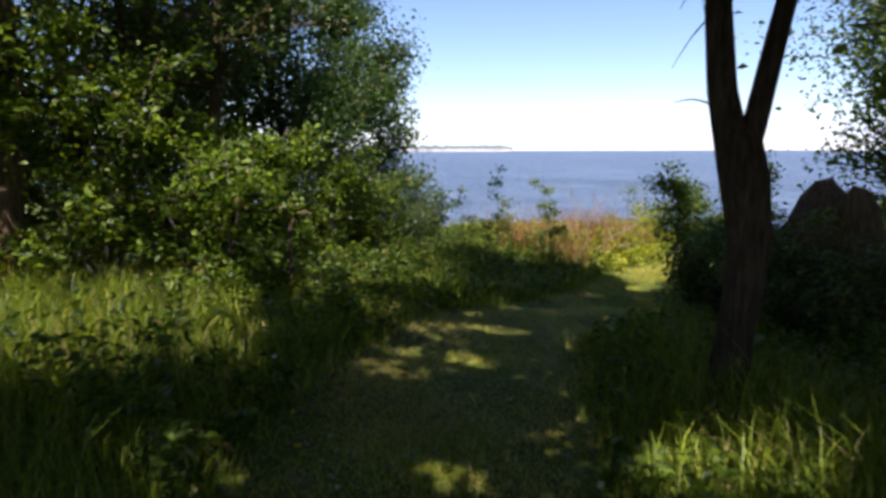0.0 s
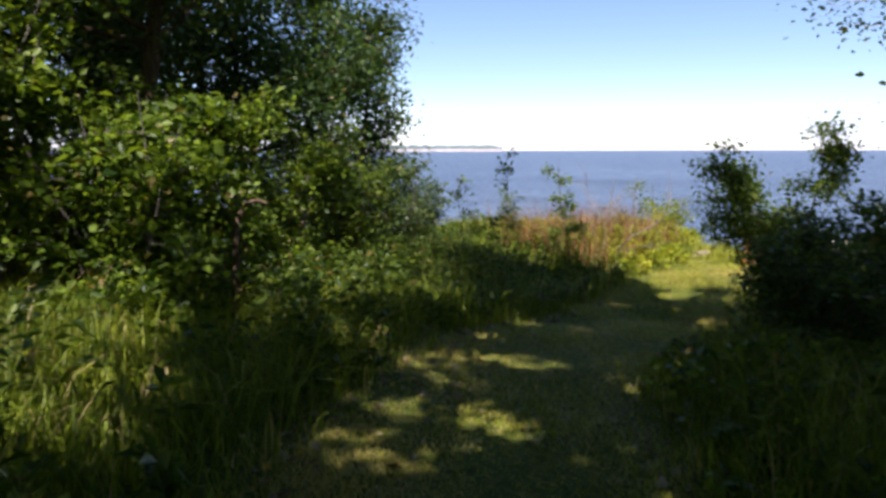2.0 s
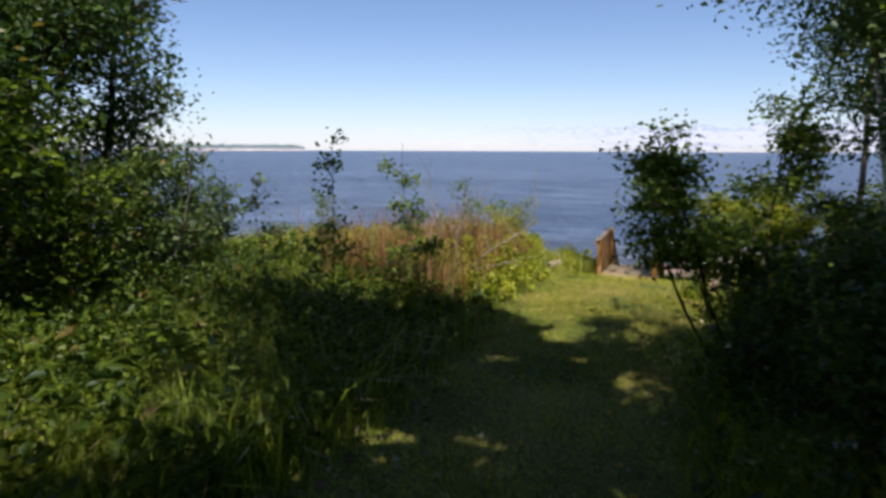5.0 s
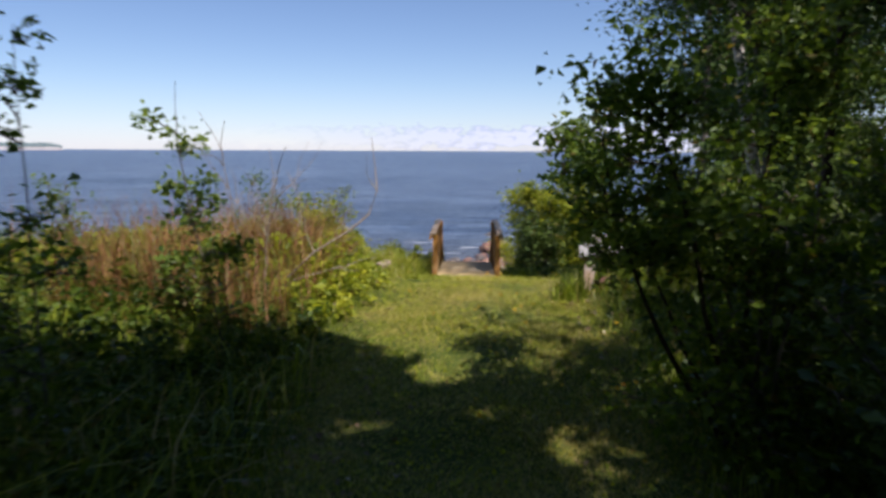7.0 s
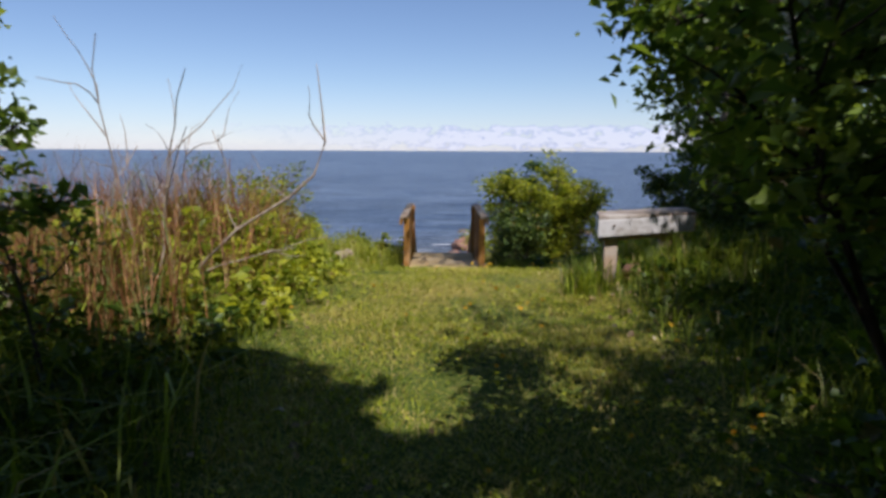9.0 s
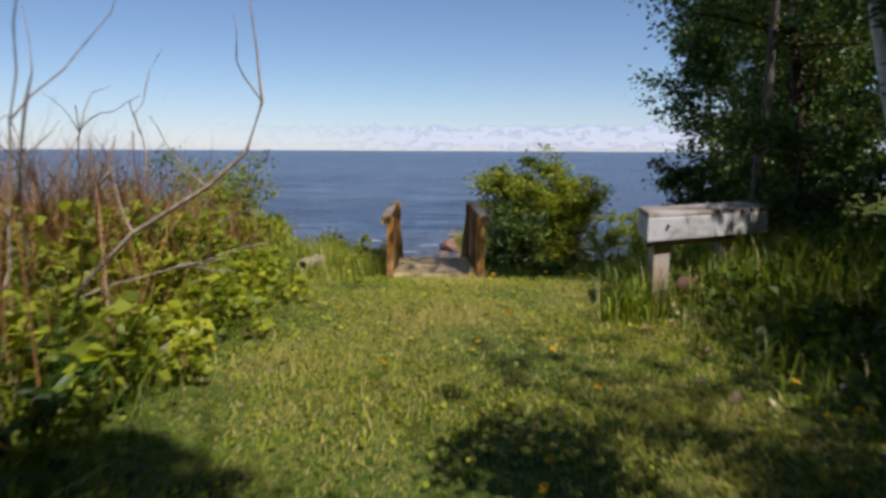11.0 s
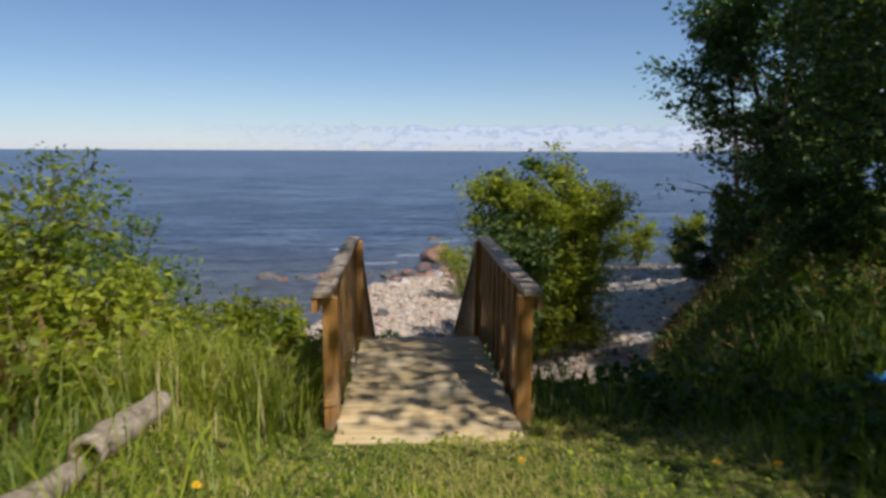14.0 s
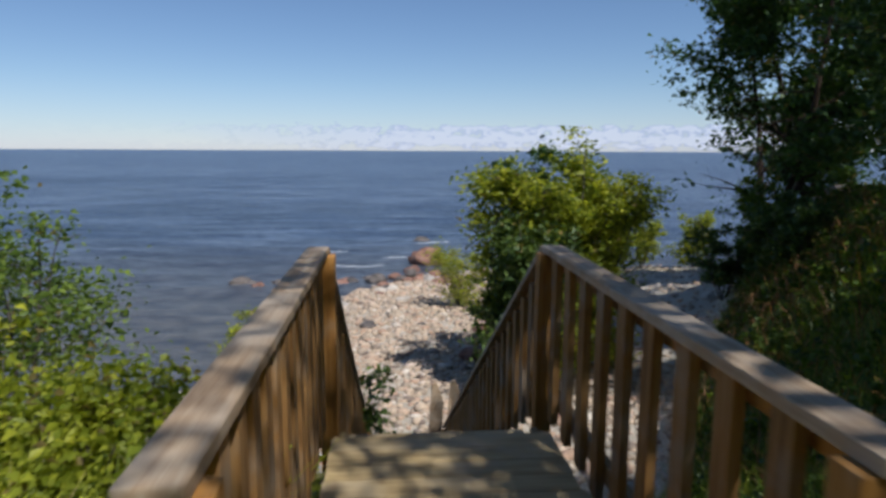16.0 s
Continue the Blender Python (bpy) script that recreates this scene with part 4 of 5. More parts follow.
def plastic_sheet(x, y):
    """A crumpled sheet lying among the weeds."""
    n, m = 26, 16
    u, v = np.meshgrid(np.linspace(-0.36, 0.36, n), np.linspace(-0.17, 0.17, m))
    z = np.array([noise.noise(Vector((a * 6, b * 6, 3.1))) * 0.09 + noise.noise(Vector((a * 17, b * 17, 1.7))) * 0.04 for a, b in zip(u.ravel(), v.ravel())])
    z = np.abs(z) + 0.1 + 0.16 * np.maximum(0, -u.ravel())
    pts = np.stack([u.ravel() * (1 + 0.1 * np.sin(v.ravel() * 30)), v.ravel(), z], -1)
    pts = np.concatenate([pts, pts - np.array([0, 0, 0.006])])
    k = np.arange(n * m).reshape(m, n)
    f = np.stack([k[:-1, :-1], k[:-1, 1:], k[1:, 1:], k[1:, :-1]], -1).reshape(-1, 4)
    ob = new("plastic_sheet", mesh_np("plastic_sheet", pts, np.concatenate([f, f[:, ::-1] + n * m]), SHEET, True))
    ob.matrix_basis = pose(x, y, gz(x, y), 0, 0, 12)
    tagged(ob, "crumpled blue and white plastic sheet lying among weeds", "plastic sheet")


plastic_sheet(3.32, 0.3)

# ---- trees and shrubs ----
def ring(n, tilt, length, r, seed, jitter=0.25):
    rr = random.Random(seed)
    out = []
    for i in range(n):
        a = 2 * math.pi * i / n + rr.uniform(-0.5, 0.5)
        t = tilt * rr.uniform(0.5, 1.2)
        out.append(((math.cos(a) * t, math.sin(a) * t, 1.0), length * rr.uniform(1 - jitter, 1.0), r * rr.uniform(0.7, 1.1)))
    return out


def at_ground(x, y, dz=0.0):
    return (x, y, gz(x, y) + dz)


# the forked tree beside the way
def forked_tree():
    rng = np.random.default_rng(21)
    b = at_ground(3.84, -14.57)
    root = thing("forked_tree", Matrix.Translation(b), "dark rough-barked tree forking into two stems, standing in weeds", "tree")
    h = 3.32 - b[2]
    bole = (np.array([[0.0, -0.03, -0.3], [0.01, 0, 0.15], [0.04, 0.02, 0.6], [0.07, 0.04, 0.9], [0.09, 0.06, h - 0.65], [0.04, 0.04, h - 0.25], [-0.02, 0.02, h + 0.05]]), np.array([0.23, 0.165, 0.13, 0.132, 0.15, 0.165, 0.15]))
    s1 = (np.array([[0.03, 0.03, h - 0.4], [-0.04, 0.0, h - 0.05], [-0.12, -0.04, h + 0.35], [-0.17, -0.06, h + 0.9], [-0.16, -0.05, h + 1.8], [-0.3, 0.05, h + 3.2], [-0.3, 0.1, h + 5.0]]), np.array([0.13, 0.118, 0.1, 0.09, 0.083, 0.065, 0.02]))
    s2 = (np.array([[0.0, 0.02, h - 0.25], [0.08, 0.06, h + 0.15], [0.17, 0.13, h + 0.75], [0.31, 0.25, h + 1.6], [0.6, 0.4, h + 3.0], [0.9, 0.5, h + 4.6]]), np.array([0.1, 0.082, 0.07, 0.06, 0.045, 0.015]))
    child("trunk", mesh_np("trunk", *tubes([bole, s1, s2], 12), BARK, True), root)
    dead, anchors = [], []
    for k in range(7):
        p = s1[0][1] + (s1[0][4] - s1[0][1]) * rng.uniform(0.1, 1)
        dead.append(limb(rng, p, (-1, rng.uniform(-0.4, 0.5), rng.uniform(-0.6, 0.3)), rng.uniform(0.4, 1.0), 0.012, 0.002, 7, 0.25, -0.12))
    for st in (s1, s2):
        for k in range(46):
            i = rng.integers(len(st[0]) - 3, len(st[0]) - 1)
            p = st[0][i] + (st[0][i + 1] - st[0][i]) * rng.uniform(0, 1)
            a = rng.uniform(0, 6.28)
            lb = limb(rng, p, (math.cos(a), math.sin(a), rng.uniform(0.1, 0.6)), rng.uniform(1.4, 4.9), 0.03, 0.004, 8, 0.14, 0.02)
            child("branch", mesh_np("branch", *tubes([lb], 5), BARK, True), root)
            anchors.append(lb[0][2:])
    # long limbs added above the view to carry shade over the left weeds
    for k in range(16):
        p = s1[0][4] + (s1[0][6] - s1[0][4]) * rng.uniform(0.25, 0.9)
        lb = limb(rng, p, (-0.8 + rng.normal(0, 0.12), 0.65 + rng.normal(0, 0.16), rng.uniform(0.1, 0.35)), rng.uniform(4.6, 6.6), 0.035, 0.005, 9, 0.08, 0.0)
        child("branch", mesh_np("branch", *tubes([lb], 5), BARK, True), root)
        anchors.append(lb[0][4:])
        anchors.append(lb[0][5:])
    for tw in dead:
        child("dead_twig", mesh_np("dead_twig", *tubes([tw], 4), BARK, True), root, "bare drooping dead twig")
    an = np.concatenate(anchors)
    c = an[rng.integers(0, len(an), 112000)] + rng.normal(0, 0.34, (112000, 3))
    # crown trimmed by where its shadow lands, to keep lawn and right shrubs sunny
    sx, sy = c[:, 0] + b[0] - 0.36 * (c[:, 2] + 0.8), c[:, 1] + b[1] + 0.63 * (c[:, 2] + 0.8)
    c = c[(c[:, 2] + b[2] > 5.0 + 0.22 * np.maximum(0, 2.4 - c[:, 0] - b[0])) & (sy < np.where((sx > -2.1) & (sx < -0.2), -6.1 + 0.2 * np.sin(sx * 4), -7.2)) & ~((sx < -2.1) & (sy > -6.5))]
    lx, ly = c[:, 0] + b[0] - 0.36 * (c[:, 2] + b[2] - 3.0), c[:, 1] + b[1] + 0.63 * (c[:, 2] + b[2] - 3.0)
    c = c[~((lx > 1.7) & (lx < 5.6) & (ly > -10.8) & (ly < -6.4) & (rng.uniform(0, 1, len(c)) < 0.82))]
    c = c[thin_canopy(c + np.array(b))]
    child("crown", mesh_np("crown", *leaf_cards(rng, c, 0.12), LEAF_POPLAR), root)


forked_tree()

# tall trees: (x, y, height, radius of stem, spread, leaves, bark, leaf, label)
TREES = [
    # (x, y, height, stem radius, spread, leaves, leaf size, crown from, stems, bark, leaf, label)
    # woods beyond the meadow
    (-7.5, -7.3, 5.6, 0.09, 1.1, 13000, 0.085, 0.1, 1, BARK, LEAF_DARK, "dense dark green tree at the corner of the woods"),
    (-8.3, -8.2, 8.0, 0.13, 1.9, 14000, 0.1, 0.1, 1, BARK, LEAF_POPLAR, "tall poplar with blue-green leaves in the woods"),
    (-6.5, -9.2, 6.4, 0.10, 1.2, 14000, 0.085, 0.1, 1, BARK, LEAF_POPLAR, "leafy young poplar at the edge of the woods"),
    (-5.0, -11.2, 6.0, 0.09, 1.6, 14000, 0.085, 0.12, 1, BARK, LEAF_POPLAR, "leafy tree at the edge of the woods"),
    (-7.6, -10.8, 9.0, 0.16, 2.2, 13000, 0.1, 0.2, 1, BARK_BROWN, LEAF_DARK, "tall brown-trunked tree inside the woods"),
    (-4.4, -13.9, 8.5, 0.14, 1.9, 8000, 0.09, 0.35, 1, BARK_BROWN, LEAF_DARK, "brown-barked tree with bare lower branches"),
    (-5.3, -14.6, 8.5, 0.11, 1.9, 8000, 0.09, 0.35, 1, BARK_BROWN, LEAF_DARK, "brown-barked tree with bare lower branches"),
    (-6.6, -13.2, 9.0, 0.13, 2.2, 13000, 0.1, 0.12, 1, BARK_BROWN, LEAF_DARK, "dark tree deep in the woods"),
    (-4.2, -17.2, 8.0, 0.13, 2.2, 11000, 0.1, 0.2, 1, BARK, LEAF_MAPLE, "maple with bright leaves in the woods"),
    (-7.6, -16.5, 9.5, 0.16, 2.4, 13000, 0.11, 0.1, 1, BARK, LEAF_DARK, "dark tree deep in the woods"),
    (-10.5, -11.5, 10.0, 0.18, 2.6, 13000, 0.12, 0.1, 1, BARK, LEAF_DARK, "tall dark tree deep in the woods"),
    (-10.0, -15.0, 10.0, 0.18, 2.6, 13000, 0.12, 0.1, 1, BARK, LEAF_DARK, "tall dark tree deep in the woods"),
    (-3.6, -20.5, 8.0, 0.14, 2.1, 8000, 0.1, 0.25, 1, BARK, LEAF_MAPLE, "maple at the far side of the meadow"),
    (-9.5, -18.5, 10.0, 0.17, 2.8, 13000, 0.14, 0.08, 1, BARK, LEAF_DARK, "dense dark tree deep in the woods"),
    (-6.4, -20.0, 9.5, 0.16, 2.6, 13000, 0.13, 0.08, 1, BARK, LEAF_DARK, "dense dark tree deep in the woods"),
    (-12.8, -9.0, 10.0, 0.17, 2.8, 13000, 0.14, 0.08, 1, BARK, LEAF_DARK, "dense dark tree deep in the woods"),
    # beside the lawn
    (4.15, -7.6, 4.6, 0.07, 1.3, 8000, 0.075, 0.4, 1, BARK, LEAF_MAPLE, "dark leafy tree overhanging the mown way"),
    (4.5, -2.4, 9.5, 0.11, 3.3, 12000, 0.1, 0.45, 1, BARK_PALE, LEAF_POPLAR, "pale-barked birch beside the lawn"),
    (4.5, 0.8, 9.0, 0.075, 1.6, 9000, 0.09, 0.4, 1, BARK_GREY, LEAF_POPLAR, "slender grey-stemmed tree at the top of the bank"),
    (7.4, -6.8, 8.5, 0.12, 2.4, 9000, 0.09, 0.12, 1, BARK, LEAF_DARK, "dark tree in the shade beside the lawn"),
    (5.9, -12.6, 7.4, 0.13, 2.4, 3600, 0.11, 0.4, 1, BARK, LEAF_DARK, "dark shade tree beside the way"),
    # next three added, mostly out of view, to shade the ground by the bench
    (4.7, -5.2, 7.6, 0.09, 1.45, 13000, 0.1, 0.4, 1, BARK, LEAF_DARK, "slim tree added to shade the ground behind the bench"),
    (4.15, -3.0, 6.3, 0.06, 1.2, 9000, 0.085, 0.35, 1, BARK_GREY, LEAF_POPLAR, "slim leafy tree beside the bench"),
    (4.0, -4.6, 6.6, 0.07, 1.5, 7000, 0.09, 0.5, 1, BARK, LEAF_DARK, "slim tree added to shade the ground behind the bench"),
    (7.9, -3.6, 9.5, 0.14, 2.8, 15000, 0.1, 0.1, 1, BARK, LEAF_DARK, "tall dark tree on the bluff"),
    (6.4, 3.0, 8.0, 0.12, 2.5, 16000, 0.1, 0.1, 1, BARK, LEAF_DARK, "dark tree on the shaded bluff"),
    (8.6, 7.6, 9.5, 0.15, 3.0, 18000, 0.12, 0.1, 1, BARK, LEAF_DARK, "dark tree on the shaded bluff"),
    # big trees where the bluff meets the beach
    (13.0, 22.0, 12.0, 0.16, 3.4, 25000, 0.2, 0.2, 3, BARK, LEAF_POPLAR, "big broad poplar above the beach"),
    (13.6, 16.5, 12.0, 0.16, 2.8, 19000, 0.2, 0.12, 3, BARK, LEAF_POPLAR, "big dark broad-crowned tree above the beach"),
    (12.0, 11.8, 11.0, 0.15, 2.8, 19000, 0.18, 0.1, 2, BARK, LEAF_DARK, "dark tree on the shaded bank"),
    (16.0, 24.5, 12.0, 0.18, 3.2, 14000, 0.22, 0.1, 2, BARK, LEAF_DARK, "big dark tree farther along the shore"),
    # unseen trees about the start of the walk, added for the shade they cast
    (8.4, -16.4, 10.0, 0.16, 3.4, 28000, 0.16, 0.3, 1, BARK, LEAF_DARK, "unseen tree added to shade the start of the way"),
    (6.3, -22.3, 10.5, 0.16, 3.8, 38000, 0.16, 0.4, 1, BARK, LEAF_MAPLE, "unseen tall maple added to shade the start of the way"),
    (9.2, -20.0, 10.5, 0.16, 3.4, 20000, 0.16, 0.3, 1, BARK, LEAF_MAPLE, "unseen tall maple added to shade the start of the way"),
    (6.9, -18.5, 10.0, 0.15, 3.0, 24000, 0.15, 0.45, 1, BARK, LEAF_MAPLE, "unseen tall maple added to shade the start of the way"),
    (-1.0, -27.0, 10.0, 0.16, 3.4, 12000, 0.12, 0.2, 1, BARK, LEAF_MAPLE, "maple behind the meadow"),
    (9.6, -11.0, 10.0, 0.16, 3.2, 11000, 0.11, 0.25, 1, BARK, LEAF_DARK, "dark tree in the shaded woods"),
    # high crowns over the woods, added above the view to shade them
    (-2.6, -20.2, 15.0, 0.2, 3.2, 15000, 0.16, 0.5, 1, BARK_BROWN, LEAF_DARK, "tall tree added with a high dark crown to shade the woods"),
    (-6.0, -17.6, 15.0, 0.2, 3.2, 15000, 0.16, 0.5, 1, BARK_BROWN, LEAF_DARK, "tall tree added with a high dark crown to shade the woods"),
    (-8.8, -13.6, 15.0, 0.2, 3.2, 15000, 0.16, 0.5, 1, BARK_BROWN, LEAF_DARK, "tall tree added with a high dark crown to shade the woods"),
    (-3.6, -16.9, 13.0, 0.17, 2.6, 11000, 0.16, 0.55, 1, BARK_BROWN, LEAF_DARK, "tall tree added with a high dark crown to shade the woods"),
    # unseen woods added behind the start and beside the bluff to block sky light
    (13.2, -18.0, 12.0, 0.2, 3.8, 12000, 0.24, 0.1, 1, BARK, LEAF_DARK, "unseen tall dark tree added to close the woods"),
    (12.6, -24.0, 12.0, 0.2, 3.8, 12000, 0.24, 0.1, 1, BARK, LEAF_DARK, "unseen tall dark tree added to close the woods"),
    (8.5, -27.5, 12.0, 0.2, 3.8, 12000, 0.24, 0.1, 1, BARK, LEAF_DARK, "unseen tall dark tree added to close the woods"),
    (3.0, -28.5, 12.0, 0.2, 3.8, 12000, 0.24, 0.1, 1, BARK, LEAF_DARK, "unseen tall dark tree added to close the woods"),
    (-5.5, -26.0, 12.0, 0.2, 3.8, 12000, 0.24, 0.1, 1, BARK, LEAF_DARK, "unseen tall dark tree added to close the woods"),
    (-11.0, -23.0, 12.0, 0.2, 3.8, 12000, 0.24, 0.1, 1, BARK, LEAF_DARK, "unseen tall dark tree added to close the woods"),
    (14.0, -11.5, 12.0, 0.2, 3.8, 12000, 0.24, 0.1, 1, BARK, LEAF_DARK, "unseen tall dark tree added to close the woods"),
    (13.5, -5.5, 12.0, 0.2, 3.8, 12000, 0.24, 0.1, 1, BARK, LEAF_DARK, "unseen tall dark tree added to close the woods"),
    (13.0, 1.5, 12.0, 0.2, 3.8, 12000, 0.24, 0.1, 1, BARK, LEAF_DARK, "unseen tall dark tree added to close the woods"),
    (7.6, -13.6, 9.5, 0.13, 2.8, 13000, 0.12, 0.35, 1, BARK, LEAF_DARK, "dark tree in the shaded woods"),
]
for i, (x, y, h, r, spread, n, size, low, k, bark, leafm, label) in enumerate(TREES):
    rr = random.Random(i)
    lead = [((rr.uniform(-0.06, 0.06), rr.uniform(-0.06, 0.06), 1.0), h, r)] if k == 1 else ring(k, 0.26, h, r, i, 0.2)
    plant("tree", at_ground(x, y), lead, 44 if k == 1 else 26, 6, n, size, bark, leafm, label, "tree", 100 + i, "woodland trees",
          clump=0.22 + 0.03 * spread, limb_len=spread * 1.1, limb_from=low, lift=0.04, round_crown=True)

# shrubs: (x, y, stems, tilt, height, leaves, leaf size, bark, leaf, label)
SHRUBS = [
    (-1.7, -15.2, 7, 0.35, 2.3, 7000, 0.085, BARK_GREY, LEAF_MAPLE, "broad-leaved maple shrub at the edge of the woods"),
    (-2.6, -13.9, 7, 0.35, 2.6, 7000, 0.08, BARK_GREY, LEAF_MAPLE, "bright green shrub at the edge of the woods"),
    (-3.6, -12.2, 7, 0.35, 2.8, 7000, 0.075, BARK_GREY, LEAF_MAPLE, "bright green shrub at the edge of the woods"),
    (-4.6, -10.0, 7, 0.32, 2.6, 7000, 0.07, BARK_GREY, LEAF_MAPLE, "leafy green shrub at the edge of the woods"),
    (-5.7, -7.9, 7, 0.32, 2.5, 7000, 0.07, BARK_GREY, LEAF_DARK, "dark green shrub at the corner of the woods"),
    (-6.3, -6.3, 7, 0.32, 1.9, 5000, 0.065, BARK_GREY, LEAF_DARK, "dark green shrub at the corner of the woods"),
    (-4.0, -18.2, 7, 0.4, 2.2, 6000, 0.09, BARK_GREY, LEAF_MAPLE, "maple shrub with pale sunlit leaves"),
    (-2.6, -16.0, 6, 0.35, 3.4, 7000, 0.085, BARK_GREY, LEAF_MAPLE, "tall maple shrub in the woods' edge"),
    (2.05, -8.4, 7, 0.3, 2.1, 5200, 0.06, BARK_GREY, LEAF_MAPLE, "dark dense shrub beside the mown way"),
    (-5.4, -16.3, 7, 0.38, 3.2, 8000, 0.09, BARK_GREY, LEAF_DARK, "dark dense shrub inside the woods"),
    (-4.9, -15.0, 7, 0.38, 3.0, 8000, 0.09, BARK_GREY, LEAF_DARK, "dark dense shrub inside the woods"),
    (2.75, -11.2, 8, 0.38, 1.5, 7000, 0.06, BARK_GREY, LEAF_DARK, "dark dense shrub beside the mown way"),
    (2.6, -9.6, 7, 0.4, 2.0, 4800, 0.06, BARK_GREY, LEAF_DARK, "dark shrub in the shade"),
    (3.75, -12.0, 8, 0.4, 1.9, 7000, 0.06, BARK_GREY, LEAF_DARK, "low dark shrub in the shade"),
    (2.9, -6.9, 7, 0.42, 1.0, 3000, 0.06, BARK_GREY, LEAF_DARK, "low dark shrub at the foot of a tree"),
    (5.6, -8.4, 7, 0.4, 3.0, 7000, 0.075, BARK_GREY, LEAF_DARK, "tall dark shrub in the shade"),
    (6.4, -5.6, 7, 0.4, 3.0, 7000, 0.075, BARK_GREY, LEAF_DARK, "tall dark shrub in the shade"),
    (9.2, 3.2, 7, 0.4, 3.6, 6000, 0.09, BARK_GREY, LEAF_DARK, "tall dark shrub on the bluff"),
    (7.2, -0.6, 7, 0.4, 3.0, 6000, 0.08, BARK_GREY, LEAF_DARK, "tall dark shrub on the bluff"),
    (3.6, -5.0, 7, 0.42, 1.6, 5000, 0.07, BARK_GREY, LEAF_DARK, "dark shrub behind the bench"),
    (4.0, -1.4, 7, 0.42, 1.8, 5000, 0.07, BARK_GREY, LEAF_DARK, "dark shrub behind the bench"),
    (3.6, 2.2, 7, 0.45, 0.8, 3000, 0.07, BARK_GREY, LEAF_WEED, "low shrub on the shaded bank"),
    (5.2, 4.6, 7, 0.45, 1.7, 5000, 0.08, BARK_GREY, LEAF_DARK, "shrub on the shaded bank"),
    (8.0, 9.0, 7, 0.45, 1.8, 5000, 0.09, BARK_GREY, LEAF_DARK, "shrub on the shaded bank"),
    (10.3, 33.0, 8, 0.5, 3.6, 5000, 0.13, BARK_GREY, LEAF_WILLOW, "willow bush on the far stretch of beach"),
    (15.4, 33.4, 8, 0.5, 3.4, 4500, 0.13, BARK_GREY, LEAF_HERB, "pale green bush on the far stretch of beach"),
    (12.9, 34.4, 8, 0.5, 3.5, 4500, 0.12, BARK_GREY, LEAF_WILLOW, "willow bush on the far stretch of beach"),
    (7.0, 7.2, 8, 0.45, 1.4, 3500, 0.1, BARK_GREY, LEAF_DARK, "shrub on the shaded bank"),
    (9.4, 14.5, 8, 0.45, 2.0, 4500, 0.12, BARK_GREY, LEAF_DARK, "shrub on the shaded bank"),
    (11.0, 18.0, 8, 0.45, 2.8, 5000, 0.13, BARK_GREY, LEAF_DARK, "shrub at the foot of the bank"),
    (11.2, 21.5, 8, 0.45, 3.2, 5000, 0.14, BARK_GREY, LEAF_DARK, "shrub at the foot of the bank"),
    (12.2, 21.0, 8, 0.5, 3.6, 5000, 0.12, BARK_GREY, LEAF_MAPLE, "bright maple shrub on the bank"),
    # the bank left of the stairs
    (-6.1, 8.4, 7, 0.3, 6.0, 6500, 0.1, BARK_GREY, LEAF_MID, "open willow rising from the bank"),
    (-3.0, 0.9, 6, 0.35, 1.9, 2600, 0.07, BARK_GREY, LEAF_WILLOW, "small willow at the edge of the bluff"),
    (-3.7, 3.2, 8, 0.45, 2.4, 6000, 0.08, BARK_GREY, LEAF_HERB, "green shrub on the bank"),
    (-2.3, 2.6, 8, 0.45, 1.75, 8000, 0.058, BARK_GREY, LEAF_HERB, "green shrub on the bank beside the stairs"),
    (-1.9, 4.6, 7, 0.45, 2.0, 4500, 0.065, BARK_GREY, LEAF_WEED, "low green shrub on the bank beside the stairs"),
    (-1.75, 1.7, 8, 0.5, 1.1, 6500, 0.055, BARK_GREY, LEAF_HERB, "bright leafy shrub against the stair railing"),
    (-2.8, 1.5, 8, 0.5, 1.5, 7500, 0.06, BARK_GREY, LEAF_HERB, "bright leafy shrub at the edge of the bluff"),
    (-4.7, 17.3, 6, 0.5, 2.3, 2600, 0.1, BARK_GREY, LEAF_HERB, "low bright bush at the waterline"),
]
for i, (x, y, k, tilt, h, n, size, bark, leafm, label) in enumerate(SHRUBS):
    plant("shrub", at_ground(x, y), ring(k, tilt, h, 0.012 + h * 0.006, i), 9, 4, n, size, bark, leafm, label, "shrub", 300 + i, "shrubs",
          clump=0.11 if h < 4 else 0.2, limb_len=h * 0.33, limb_from=0.1 if h < 4 else 0.35, shrub=True)

# the tall willow clump right of the stair foot
plant("willow_clump", at_ground(3.2, 14.6), ring(10, 0.31, 6.4, 0.06, 77, 0.18), 18, 5, 21000, 0.15, BARK_GREY, LEAF_WILLOW,
      "tall yellow-green willow clump beside the stair foot", "bush", 777, clump=0.2, limb_len=1.3, limb_from=0.08, aspect=0.45, shrub=True)
plant("poplar_clump", at_ground(2.2, 13.4), ring(6, 0.16, 4.4, 0.05, 78, 0.2), 16, 5, 9000, 0.13, BARK_GREY, LEAF_DARK,
      "dark green poplar clump beside the stair foot", "bush", 778, clump=0.17, limb_len=1.0, limb_from=0.08, shrub=True)
plant("poplar_clump", at_ground(2.75, 15.2), ring(3, 0.05, 6.3, 0.05, 79, 0.08), 18, 5, 5000, 0.13, BARK_GREY, LEAF_POPLAR,
      "slim upright poplar among the willows", "bush", 779, clump=0.15, limb_len=0.9, limb_from=0.2, shrub=True)
